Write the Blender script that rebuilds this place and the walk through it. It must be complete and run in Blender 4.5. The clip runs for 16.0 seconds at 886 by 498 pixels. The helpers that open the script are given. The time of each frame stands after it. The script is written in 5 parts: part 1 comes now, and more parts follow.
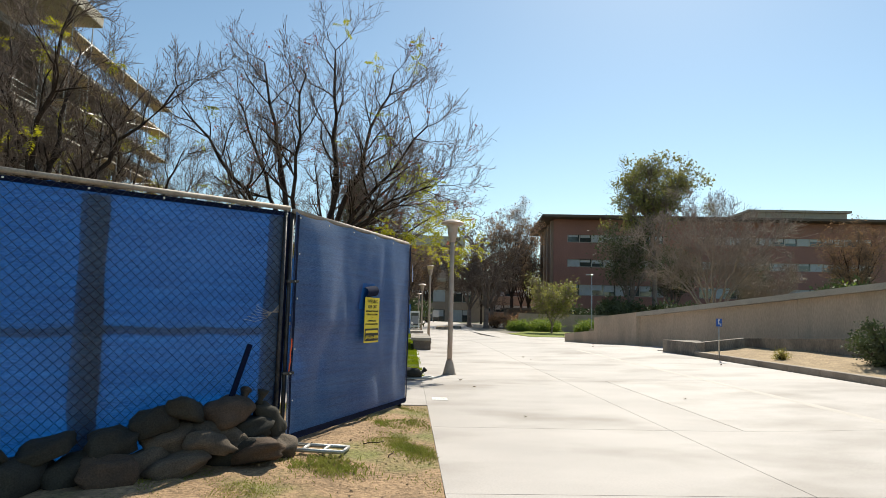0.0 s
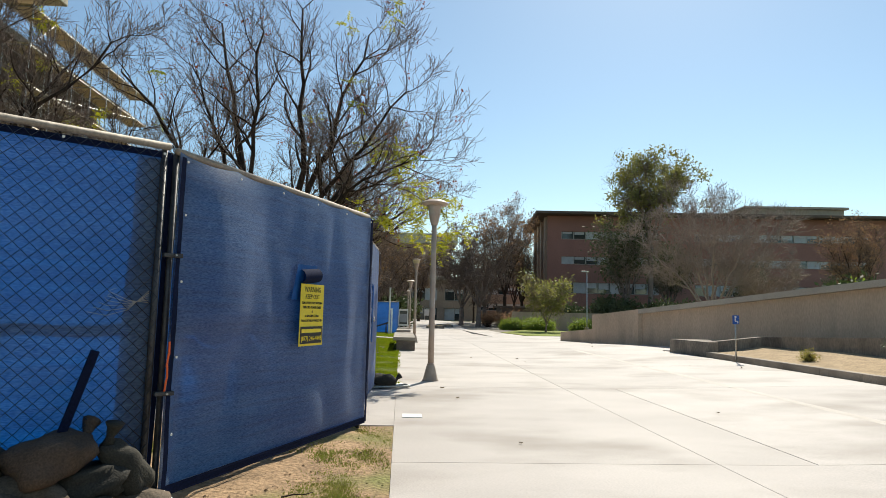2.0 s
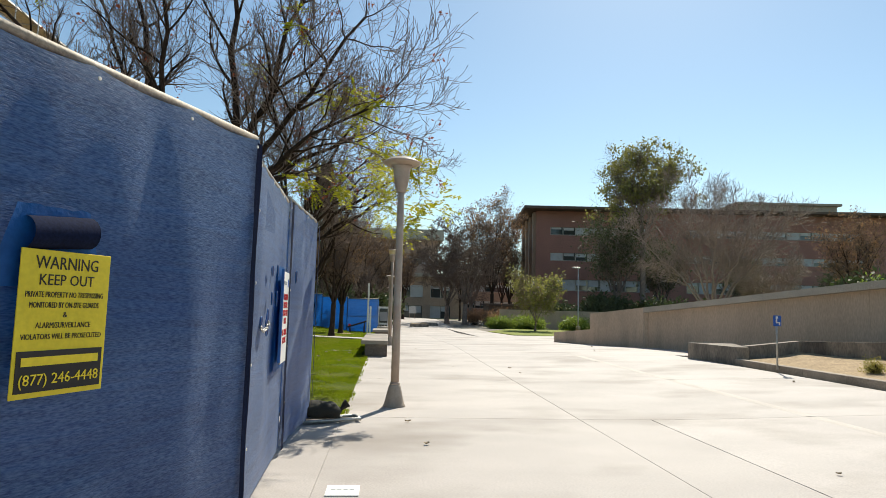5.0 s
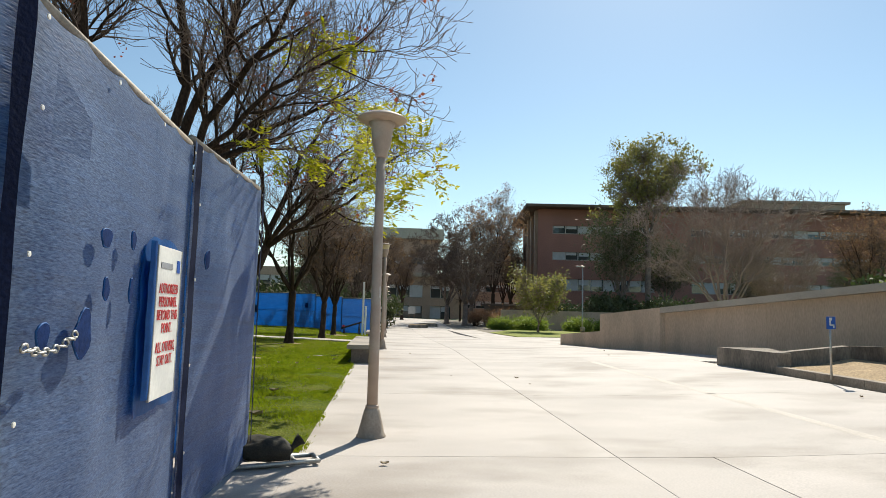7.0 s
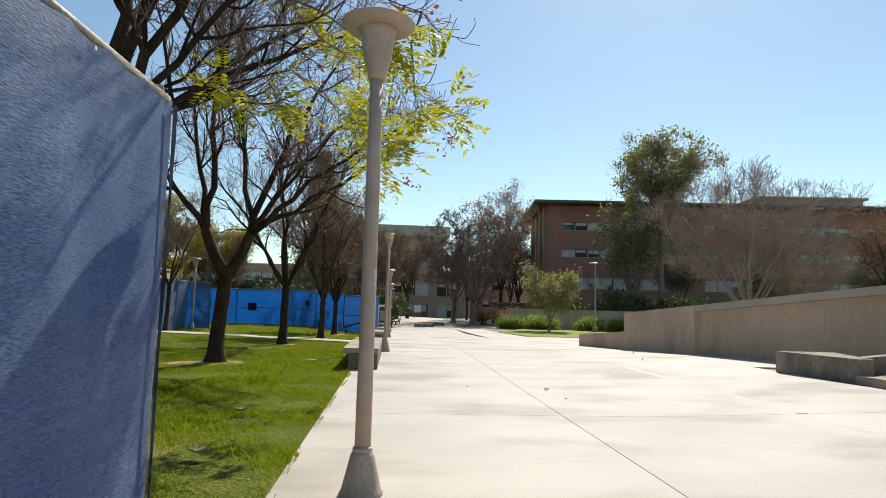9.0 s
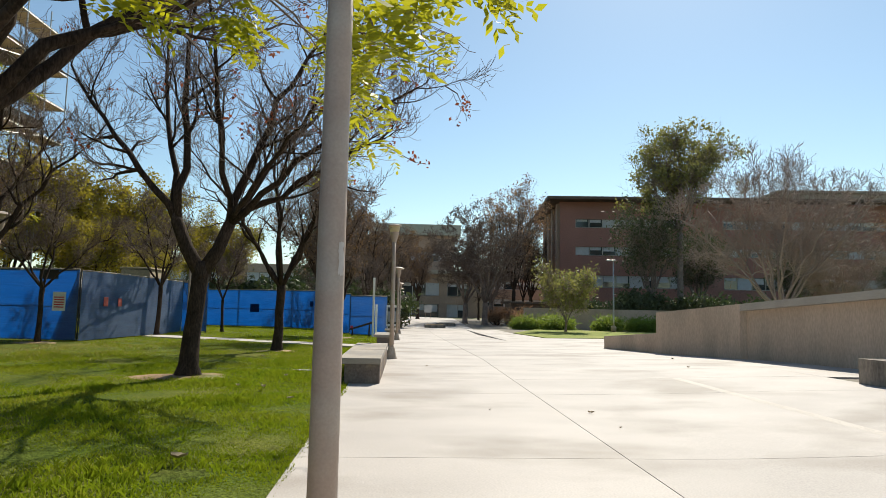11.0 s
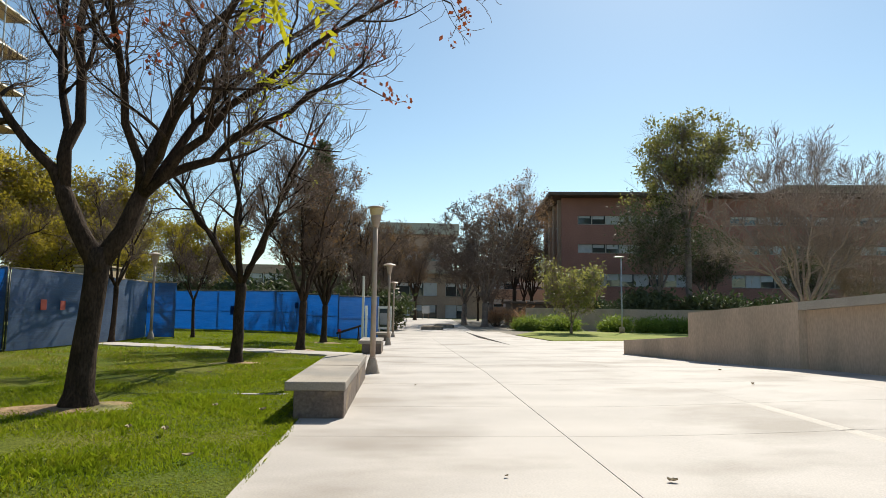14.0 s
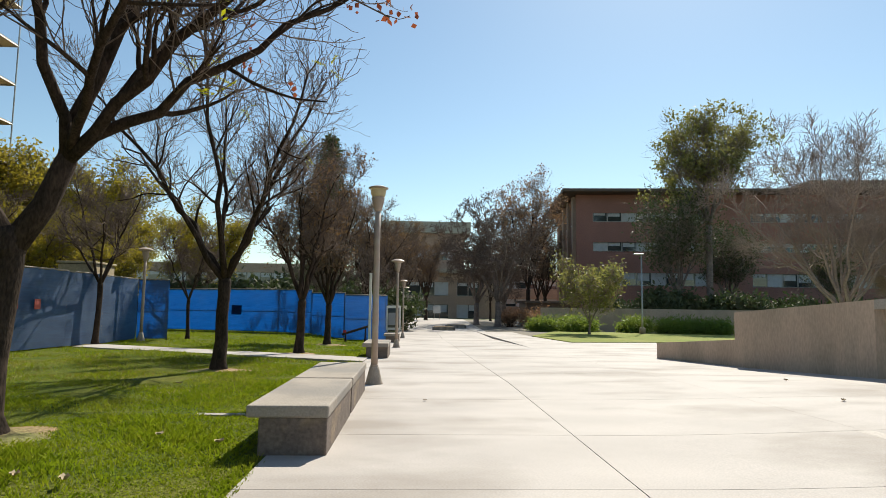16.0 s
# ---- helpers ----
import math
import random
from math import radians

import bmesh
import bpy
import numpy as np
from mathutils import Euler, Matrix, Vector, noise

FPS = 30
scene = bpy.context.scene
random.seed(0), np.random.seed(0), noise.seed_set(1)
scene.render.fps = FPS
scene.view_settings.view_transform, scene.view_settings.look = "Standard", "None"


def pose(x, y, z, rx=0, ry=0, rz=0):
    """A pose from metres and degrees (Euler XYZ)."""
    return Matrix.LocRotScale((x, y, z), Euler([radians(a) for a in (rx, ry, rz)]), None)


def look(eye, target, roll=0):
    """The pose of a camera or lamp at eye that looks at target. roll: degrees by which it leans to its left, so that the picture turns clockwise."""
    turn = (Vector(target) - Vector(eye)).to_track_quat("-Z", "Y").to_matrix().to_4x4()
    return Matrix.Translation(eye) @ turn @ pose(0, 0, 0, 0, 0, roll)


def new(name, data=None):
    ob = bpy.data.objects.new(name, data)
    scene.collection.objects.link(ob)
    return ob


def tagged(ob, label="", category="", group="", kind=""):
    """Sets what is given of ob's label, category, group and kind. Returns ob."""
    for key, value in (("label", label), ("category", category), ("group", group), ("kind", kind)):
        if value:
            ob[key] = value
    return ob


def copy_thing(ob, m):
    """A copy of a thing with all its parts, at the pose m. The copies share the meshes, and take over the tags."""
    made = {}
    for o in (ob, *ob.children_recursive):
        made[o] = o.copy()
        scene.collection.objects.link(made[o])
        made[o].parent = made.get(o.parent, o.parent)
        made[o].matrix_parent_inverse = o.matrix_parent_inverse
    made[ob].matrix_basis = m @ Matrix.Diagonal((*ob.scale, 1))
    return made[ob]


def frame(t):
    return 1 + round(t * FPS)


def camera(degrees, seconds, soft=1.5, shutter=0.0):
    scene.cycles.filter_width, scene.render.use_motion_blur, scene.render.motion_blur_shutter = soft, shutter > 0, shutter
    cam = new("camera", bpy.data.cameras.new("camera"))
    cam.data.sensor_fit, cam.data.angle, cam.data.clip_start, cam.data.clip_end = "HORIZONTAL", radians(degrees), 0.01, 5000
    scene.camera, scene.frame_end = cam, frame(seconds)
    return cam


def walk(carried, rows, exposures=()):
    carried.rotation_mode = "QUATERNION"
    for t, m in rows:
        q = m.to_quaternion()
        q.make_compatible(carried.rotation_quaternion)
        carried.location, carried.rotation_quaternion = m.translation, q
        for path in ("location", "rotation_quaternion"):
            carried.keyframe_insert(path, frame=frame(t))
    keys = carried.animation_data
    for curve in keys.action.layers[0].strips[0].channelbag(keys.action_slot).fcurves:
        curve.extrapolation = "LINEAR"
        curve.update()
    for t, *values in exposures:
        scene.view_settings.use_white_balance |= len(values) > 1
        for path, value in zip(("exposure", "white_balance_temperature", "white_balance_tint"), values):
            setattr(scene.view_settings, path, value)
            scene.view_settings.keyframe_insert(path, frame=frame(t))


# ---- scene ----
cam = camera(71.8, 16.0, soft=0.8)
PATH = [
    (0, (-0.037, 0.196, 1.363), (0.071, 2.183, 1.565), 1.5),
    (0.5, (0.001, 0.69, 1.37), (0.113, 2.677, 1.571), 1.4),
    (1, (0.029, 1.23, 1.377), (0.144, 3.217, 1.575), 1.5),
    (1.5, (0.172, 1.721, 1.331), (0.292, 3.708, 1.53), 1.6),
    (2, (0.328, 2.203, 1.302), (0.458, 4.189, 1.501), 1.4),
    (2.5, (0.442, 2.712, 1.331), (0.596, 4.696, 1.529), 1.4),
    (3, (0.51, 3.242, 1.349), (0.671, 5.225, 1.547), 1.4),
    (3.5, (0.551, 3.799, 1.336), (0.719, 5.782, 1.532), 1.6),
    (4, (0.623, 4.339, 1.311), (0.792, 6.322, 1.505), 1.6),
    (6.5, (0.971, 6.744, 1.354), (1.148, 8.727, 1.545), 1.4),
    (7, (1.037, 7.258, 1.32), (1.208, 9.241, 1.513), 1.5),
    (7.5, (1.117, 7.776, 1.267), (1.292, 9.759, 1.459), 1.4),
    (8, (1.114, 8.282, 1.282), (1.275, 10.267, 1.472), 1.5),
    (8.5, (1.084, 8.832, 1.281), (1.242, 10.817, 1.47), 1.6),
    (11, (1.182, 11.418, 1.304), (1.302, 13.405, 1.491), 1.2),
    (11.5, (1.271, 11.926, 1.325), (1.398, 13.913, 1.512), 1.1),
    (12, (1.256, 12.442, 1.315), (1.39, 14.428, 1.505), 1.0),
    (12.5, (1.302, 12.902, 1.284), (1.444, 14.888, 1.474), 1.0),
    (13, (1.343, 13.42, 1.287), (1.477, 15.406, 1.476), 0.9),
    (13.5, (1.394, 13.922, 1.298), (1.53, 15.909, 1.486), 0.9),
    (14, (1.472, 14.428, 1.316), (1.597, 16.416, 1.505), 0.8),
    (14.5, (1.477, 14.895, 1.323), (1.588, 16.883, 1.511), 0.8),
    (15, (1.554, 15.403, 1.286), (1.654, 17.391, 1.474), 0.8),
    (15.5, (1.539, 15.86, 1.274), (1.629, 17.849, 1.463), 0.8),
    (16, (1.535, 16.36, 1.29), (1.624, 18.349, 1.478), 0.8),
]
EXPOSURE = 0.63
walk(cam, [(t, look(eye, aim, lean)) for t, eye, aim, lean in PATH], [(0, EXPOSURE, 6600, 4), (16, EXPOSURE, 6600, 4)])

# ---- world and sun ----
SUN_AZ, SUN_EL = radians(25.0), radians(45.5)
world = bpy.data.worlds.new("sky")
scene.world = world
world.use_nodes = True
wn = world.node_tree.nodes
sky = wn.new("ShaderNodeTexSky")
sky.sky_type = "NISHITA"
sky.sun_disc = False
sky.sun_elevation, sky.sun_rotation = SUN_EL, SUN_AZ
sky.air_density, sky.dust_density, sky.ozone_density = 1.0, 0.3, 0.25
wn["Background"].inputs["Strength"].default_value = 0.086
hue = wn.new("ShaderNodeMix")
hue.data_type, hue.blend_type = "RGBA", "MULTIPLY"
hue.inputs[0].default_value = 1.0
hue.inputs[7].default_value = (0.93, 1.0, 1.0, 1)
world.node_tree.links.new(sky.outputs["Color"], hue.inputs[6])
world.node_tree.links.new(hue.outputs[2], wn["Background"].inputs["Color"])
sun = new("sun", bpy.data.lights.new("sun", "SUN"))
sun.data.energy, sun.data.angle, sun.data.color = 4.25, radians(0.55), (1.0, 0.922, 0.825)
toward_sun = Vector((math.sin(SUN_AZ) * math.cos(SUN_EL), math.cos(SUN_AZ) * math.cos(SUN_EL), math.sin(SUN_EL)))
sun.matrix_world = look(toward_sun * 60, (0, 0, 0))


# ---- materials ----
def mat(name, c1, c2, scale=2.0, rough=0.8, metal=0.0, fine=40.0, fine_amt=0.25, bump=0.3, bump_dist=0.01, translucent=None, t_mix=0.4, spec=0.4, c3=None, c3_scale=0.5, rand=0.0, stretch=(1, 1, 1), lo=0.35, hi=0.65):
    """Two colours mixed by a broad noise, a third by a broader one, with fine grain and relief."""
    m = bpy.data.materials.new(name)
    m.use_nodes = True
    nt = m.node_tree
    n, ln = nt.nodes, nt.links
    bsdf = n["Principled BSDF"]
    co = n.new("ShaderNodeTexCoord")
    mp = n.new("ShaderNodeMapping")
    mp.inputs["Scale"].default_value = stretch
    ln.new(co.outputs["Object"], mp.inputs["Vector"])

    def noise_at(s, detail=5.0):
        t = n.new("ShaderNodeTexNoise")
        t.inputs["Scale"].default_value, t.inputs["Detail"].default_value = s, detail
        ln.new(mp.outputs["Vector"], t.inputs["Vector"])
        return t.outputs["Fac"]

    def ramp(fac, a, b):
        r = n.new("ShaderNodeMapRange")
        r.inputs["From Min"].default_value, r.inputs["From Max"].default_value = a, b
        ln.new(fac, r.inputs["Value"])
        return r.outputs["Result"]

    def mixed(fac, a, b, kind="MIX"):
        x = n.new("ShaderNodeMix")
        x.data_type, x.blend_type = "RGBA", kind
        if isinstance(fac, float):
            x.inputs[0].default_value = fac
        else:
            ln.new(fac, x.inputs[0])
        for sock, val in ((x.inputs[6], a), (x.inputs[7], b)):
            if isinstance(val, tuple):
                sock.default_value = (*val, 1)
            else:
                ln.new(val, sock)
        return x.outputs[2]

    col = mixed(ramp(noise_at(scale), lo, hi), c1, c2)
    if c3:
        col = mixed(ramp(noise_at(c3_scale, 4.0), 0.5, 0.68), col, c3)
    grain = noise_at(fine, 3.0)
    if fine_amt:
        g = n.new("ShaderNodeMapRange")
        g.inputs["From Min"].default_value, g.inputs["From Max"].default_value = 0.3, 0.7
        g.inputs["To Min"].default_value, g.inputs["To Max"].default_value = 1 - fine_amt, 1 + fine_amt
        ln.new(grain, g.inputs["Value"])
        cc = n.new("ShaderNodeCombineColor")
        for k in range(3):
            ln.new(g.outputs["Result"], cc.inputs[k])
        col = mixed(1.0, col, cc.outputs["Color"], "MULTIPLY")
    if rand:
        oi = n.new("ShaderNodeObjectInfo")
        hs = n.new("ShaderNodeHueSaturation")
        r = n.new("ShaderNodeMapRange")
        r.inputs["To Min"].default_value, r.inputs["To Max"].default_value = 1 - rand, 1 + rand
        ln.new(oi.outputs["Random"], r.inputs["Value"])
        ln.new(r.outputs["Result"], hs.inputs["Value"])
        ln.new(col, hs.inputs["Color"])
        col = hs.outputs["Color"]
    ln.new(col, bsdf.inputs["Base Color"])
    bsdf.inputs["Roughness"].default_value, bsdf.inputs["Metallic"].default_value = rough, metal
    bsdf.inputs["Specular IOR Level"].default_value = spec
    if bump:
        b = n.new("ShaderNodeBump")
        b.inputs["Strength"].default_value, b.inputs["Distance"].default_value = bump, bump_dist
        ln.new(grain, b.inputs["Height"])
        ln.new(b.outputs["Normal"], bsdf.inputs["Normal"])
    if translucent:
        tr = n.new("ShaderNodeBsdfTranslucent")
        tr.inputs["Color"].default_value = (*translucent, 1)
        mx = n.new("ShaderNodeMixShader")
        mx.inputs[0].default_value = t_mix
        ln.new(bsdf.outputs[0], mx.inputs[1])
        ln.new(tr.outputs[0], mx.inputs[2])
        ln.new(mx.outputs[0], n["Material Output"].inputs["Surface"])
    return m


def plain(name, c, rough=0.6, metal=0.0, **kw):
    return mat(name, c, tuple(v * 0.86 for v in c), rough=rough, metal=metal, fine_amt=0.06, bump=0.08, **kw)


def make_glass():
    m = plain("window_glass", (0.03, 0.045, 0.05), 0.06)
    m.node_tree.nodes["Principled BSDF"].inputs["Specular IOR Level"].default_value = 0.9
    return m


M_PAVE = mat("pavement_concrete", (0.462, 0.414, 0.378), (0.392, 0.35, 0.32), 0.55, 0.72, fine=60, fine_amt=0.12, bump=0.15, c3=(0.285, 0.245, 0.212), c3_scale=0.42, rand=0.05, stretch=(1, 1.6, 1))
M_FILLER = mat("joint_mortar", (0.53, 0.475, 0.42), (0.47, 0.42, 0.37), 1.5, 0.8, fine=50, fine_amt=0.14, bump=0.2)
M_WORN = plain("worn_bare_paint", (0.62, 0.56, 0.50), 0.5)
M_JOINT = mat("joint_dirt", (0.17, 0.145, 0.115), (0.25, 0.22, 0.18), 3, 0.95)
M_WALL = mat("wall_concrete", (0.56, 0.43, 0.32), (0.47, 0.36, 0.265), 1.1, 0.85, fine=30, fine_amt=0.12, bump=0.25, c3=(0.37, 0.30, 0.22), c3_scale=0.8, stretch=(1, 1, 0.3))
M_CAP = mat("cap_concrete", (0.46, 0.41, 0.34), (0.38, 0.335, 0.28), 1.4, 0.85, fine=40, fine_amt=0.12)
M_PLANTER = mat("planter_concrete", (0.30, 0.255, 0.205), (0.19, 0.16, 0.13), 2.5, 0.9, fine=25, fine_amt=0.25, bump=0.4, c3=(0.11, 0.095, 0.08), c3_scale=1.5, stretch=(1, 1, 0.4))
M_KERB = mat("kerb_concrete", (0.40, 0.325, 0.25), (0.29, 0.235, 0.18), 2.0, 0.9, fine=30, fine_amt=0.2)
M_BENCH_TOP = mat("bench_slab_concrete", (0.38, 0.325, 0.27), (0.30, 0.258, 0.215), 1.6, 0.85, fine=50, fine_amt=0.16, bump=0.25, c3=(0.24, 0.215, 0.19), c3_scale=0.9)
# Brown stained base; the shade on its front is darkened into the colour too.
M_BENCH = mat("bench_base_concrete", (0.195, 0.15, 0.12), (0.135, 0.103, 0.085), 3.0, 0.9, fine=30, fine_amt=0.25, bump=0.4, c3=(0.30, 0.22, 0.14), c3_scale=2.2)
M_DIRT = mat("dry_dirt", (0.36, 0.235, 0.13), (0.24, 0.155, 0.085), 2.2, 0.95, fine=28, fine_amt=0.35, bump=0.7, bump_dist=0.03, c3=(0.20, 0.19, 0.06), c3_scale=1.1)
M_SOIL = mat("planter_soil", (0.42, 0.305, 0.18), (0.32, 0.23, 0.135), 3.0, 0.95, fine=22, fine_amt=0.3, bump=0.6, bump_dist=0.03)
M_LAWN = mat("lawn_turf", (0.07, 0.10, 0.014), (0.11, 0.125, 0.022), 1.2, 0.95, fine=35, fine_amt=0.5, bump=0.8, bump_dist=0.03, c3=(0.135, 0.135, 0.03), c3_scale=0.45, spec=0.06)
# Far turf without blades: the look of sunlit grass is put into the colour.
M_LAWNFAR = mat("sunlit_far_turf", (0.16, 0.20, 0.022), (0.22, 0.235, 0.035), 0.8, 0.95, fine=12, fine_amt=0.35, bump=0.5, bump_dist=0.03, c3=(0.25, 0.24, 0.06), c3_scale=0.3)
M_FIELD = mat("far_ground", (0.17, 0.16, 0.08), (0.12, 0.13, 0.05), 0.2, 0.95, fine=4, fine_amt=0.3)
M_BLADE = mat("grass_blades", (0.165, 0.215, 0.009), (0.33, 0.315, 0.02), 2.6, 0.6, fine=9, fine_amt=0.3, bump=0, translucent=(0.26, 0.34, 0.016), t_mix=0.38, c3=(0.34, 0.28, 0.045), c3_scale=0.5, spec=0.06)
M_STRAW = mat("straw_blades", (0.30, 0.285, 0.045), (0.38, 0.32, 0.08), 2.0, 0.7, fine=9, fine_amt=0.3, bump=0, translucent=(0.36, 0.31, 0.08), t_mix=0.3)
M_DRY = mat("dry_blades", (0.20, 0.23, 0.02), (0.31, 0.265, 0.06), 2.3, 0.7, fine=9, fine_amt=0.3, bump=0, translucent=(0.25, 0.28, 0.06), t_mix=0.3)
M_LAMP = mat("lamp_paint", (0.45, 0.345, 0.275), (0.39, 0.298, 0.238), 6, 0.55, fine=90, fine_amt=0.06, bump=0.12, bump_dist=0.003, c3=(0.45, 0.40, 0.34), c3_scale=2.5)
M_LAMPBASE = mat("lamp_base_concrete", (0.42, 0.35, 0.28), (0.33, 0.27, 0.215), 5, 0.85, fine=70, fine_amt=0.18, bump=0.3)
M_LENS = plain("lamp_diffuser", (0.75, 0.66, 0.45), 0.35, translucent=(0.85, 0.75, 0.5), t_mix=0.5)
M_STEEL = mat("galvanised_steel", (0.50, 0.49, 0.46), (0.38, 0.37, 0.34), 8, 0.42, 0.75, fine=60, fine_amt=0.15)
M_RAIL = mat("weathered_rail", (0.38, 0.325, 0.26), (0.26, 0.22, 0.175), 6, 0.65, 0.2, fine=60, fine_amt=0.2)
M_POST = mat("dull_post_steel", (0.09, 0.09, 0.09), (0.05, 0.05, 0.055), 8, 0.5, 0.5, fine=60, fine_amt=0.15)
M_WIRE = plain("chain_wire", (0.02, 0.03, 0.05), 0.5, 0.3)
# Sandbag canvas, three colours, all darkened to carry the shade of the fence.
M_BAG = mat("sandbag_canvas", (0.135, 0.102, 0.072), (0.08, 0.06, 0.042), 4, 0.9, fine=90, fine_amt=0.3, bump=0.5)
M_BAGB = mat("brown_sandbag_canvas", (0.11, 0.07, 0.045), (0.07, 0.046, 0.03), 4, 0.9, fine=90, fine_amt=0.3, bump=0.5)
M_BAGG = mat("green_sandbag_canvas", (0.05, 0.044, 0.032), (0.03, 0.027, 0.021), 4, 0.9, fine=90, fine_amt=0.3, bump=0.5)
M_YELLOW = plain("yellow_sign_paint", (0.80, 0.62, 0.03), 0.5)
M_INK = plain("black_ink", (0.025, 0.022, 0.02), 0.6)
M_WHITE = plain("white_sign_plastic", (0.80, 0.79, 0.74), 0.45)
M_RED = plain("red_ink", (0.55, 0.03, 0.035), 0.6)
M_REDFADED = plain("faded_red_ink", (0.42, 0.09, 0.07), 0.7)
M_GREYINK = plain("grey_ink", (0.30, 0.31, 0.33), 0.6)
M_SIGNBLUE = plain("sign_blue", (0.02, 0.10, 0.42), 0.5)
M_ORANGE = plain("orange_tape", (0.80, 0.12, 0.02), 0.6)
M_TARP = mat("blue_tarp", (0.014, 0.12, 0.38), (0.01, 0.075, 0.25), 5, 0.55, fine=40, fine_amt=0.2, translucent=(0.012, 0.18, 0.55), t_mix=0.3)
M_BARK = mat("dark_bark", (0.064, 0.043, 0.032), (0.033, 0.023, 0.017), 9, 0.95, spec=0.15, fine=45, fine_amt=0.4, bump=1.0, bump_dist=0.02, stretch=(1, 1, 0.35))
M_GREYBARK = mat("grey_bark", (0.25, 0.195, 0.165), (0.155, 0.12, 0.10), 2, 0.95, fine=10, fine_amt=0.35, bump=0.6, bump_dist=0.03)
M_TWIG = mat("brown_twig", (0.19, 0.135, 0.105), (0.12, 0.085, 0.066), 3, 0.9, fine=20, fine_amt=0.3, bump=0)
M_TWIGGREY = mat("grey_twig", (0.37, 0.285, 0.235), (0.25, 0.19, 0.155), 0.6, 0.9, fine=8, fine_amt=0.2, bump=0)
M_LEAF = mat("yellow_green_leaf", (0.20, 0.25, 0.012), (0.34, 0.32, 0.02), 1.5, 0.5, fine=7, fine_amt=0.3, bump=0, translucent=(0.48, 0.46, 0.02), t_mix=0.47)
M_POD = mat("rust_seed_pod", (0.30, 0.085, 0.035), (0.22, 0.06, 0.03), 5, 0.8, fine=9, fine_amt=0.2, bump=0, translucent=(0.4, 0.1, 0.04), t_mix=0.3)
M_DEADLEAF = mat("brown_leaf", (0.28, 0.175, 0.095), (0.20, 0.125, 0.07), 0.8, 0.8, fine=5, fine_amt=0.3, bump=0, translucent=(0.25, 0.14, 0.05), t_mix=0.3)
M_RUSTLEAF = mat("pale_rust_leaf", (0.36, 0.22, 0.13), (0.27, 0.17, 0.11), 0.8, 0.8, fine=5, fine_amt=0.3, bump=0, translucent=(0.35, 0.2, 0.1), t_mix=0.3)
M_OLIVE = mat("olive_leaf", (0.17, 0.16, 0.028), (0.26, 0.205, 0.03), 0.5, 0.65, fine=4, fine_amt=0.4, bump=0, translucent=(0.40, 0.325, 0.032), t_mix=0.45)
M_EUC = mat("grey_green_leaf", (0.18, 0.195, 0.085), (0.27, 0.225, 0.10), 0.4, 0.6, fine=3, fine_amt=0.4, bump=0, translucent=(0.30, 0.29, 0.07), t_mix=0.42)
M_DARKLEAF = mat("dark_green_leaf", (0.09, 0.105, 0.045), (0.125, 0.12, 0.055), 0.6, 0.7, fine=4, fine_amt=0.35, bump=0, translucent=(0.05, 0.08, 0.02), t_mix=0.25)
M_HEDGE = mat("bed_leaf", (0.12, 0.19, 0.035), (0.20, 0.25, 0.05), 0.8, 0.6, fine=4, fine_amt=0.3, bump=0, translucent=(0.28, 0.36, 0.05), t_mix=0.4)
M_BRICK = mat("brown_brick", (0.37, 0.187, 0.148), (0.31, 0.157, 0.125), 0.35, 0.9, fine=6, fine_amt=0.15, bump=0.2)
M_BRICKTAN = mat("tan_pier", (0.33, 0.24, 0.175), (0.28, 0.2, 0.15), 0.5, 0.9, fine=5, fine_amt=0.12)
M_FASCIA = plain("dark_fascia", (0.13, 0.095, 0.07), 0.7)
M_PENT = plain("pale_penthouse", (0.40, 0.35, 0.27), 0.8)
M_WINFRAME = plain("window_frame_paint", (0.50, 0.48, 0.44), 0.5)
M_GLASS = make_glass()
M_BLIND = plain("window_blind", (0.56, 0.57, 0.57), 0.8)
M_TANWALL = mat("tan_facade", (0.44, 0.33, 0.25), (0.36, 0.27, 0.205), 0.3, 0.9, fine=4, fine_amt=0.15)
M_GREENROOF = plain("pale_green_fascia", (0.40, 0.40, 0.33), 0.7)
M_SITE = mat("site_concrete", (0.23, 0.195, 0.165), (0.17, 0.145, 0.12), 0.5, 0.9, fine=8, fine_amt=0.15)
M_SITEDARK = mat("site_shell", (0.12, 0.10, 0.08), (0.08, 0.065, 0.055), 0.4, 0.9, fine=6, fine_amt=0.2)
M_TANLEAF = mat("tan_dry_leaf", (0.42, 0.33, 0.21), (0.33, 0.25, 0.15), 5, 0.8, fine=20, fine_amt=0.2, bump=0)
M_PATCH = mat("torn_screen_hole", (0.008, 0.03, 0.12), (0.006, 0.02, 0.08), 6, 0.9, spec=0.1)
M_PLY = mat("pale_plywood", (0.52, 0.42, 0.27), (0.43, 0.34, 0.21), 1.0, 0.8, fine=12, fine_amt=0.15)


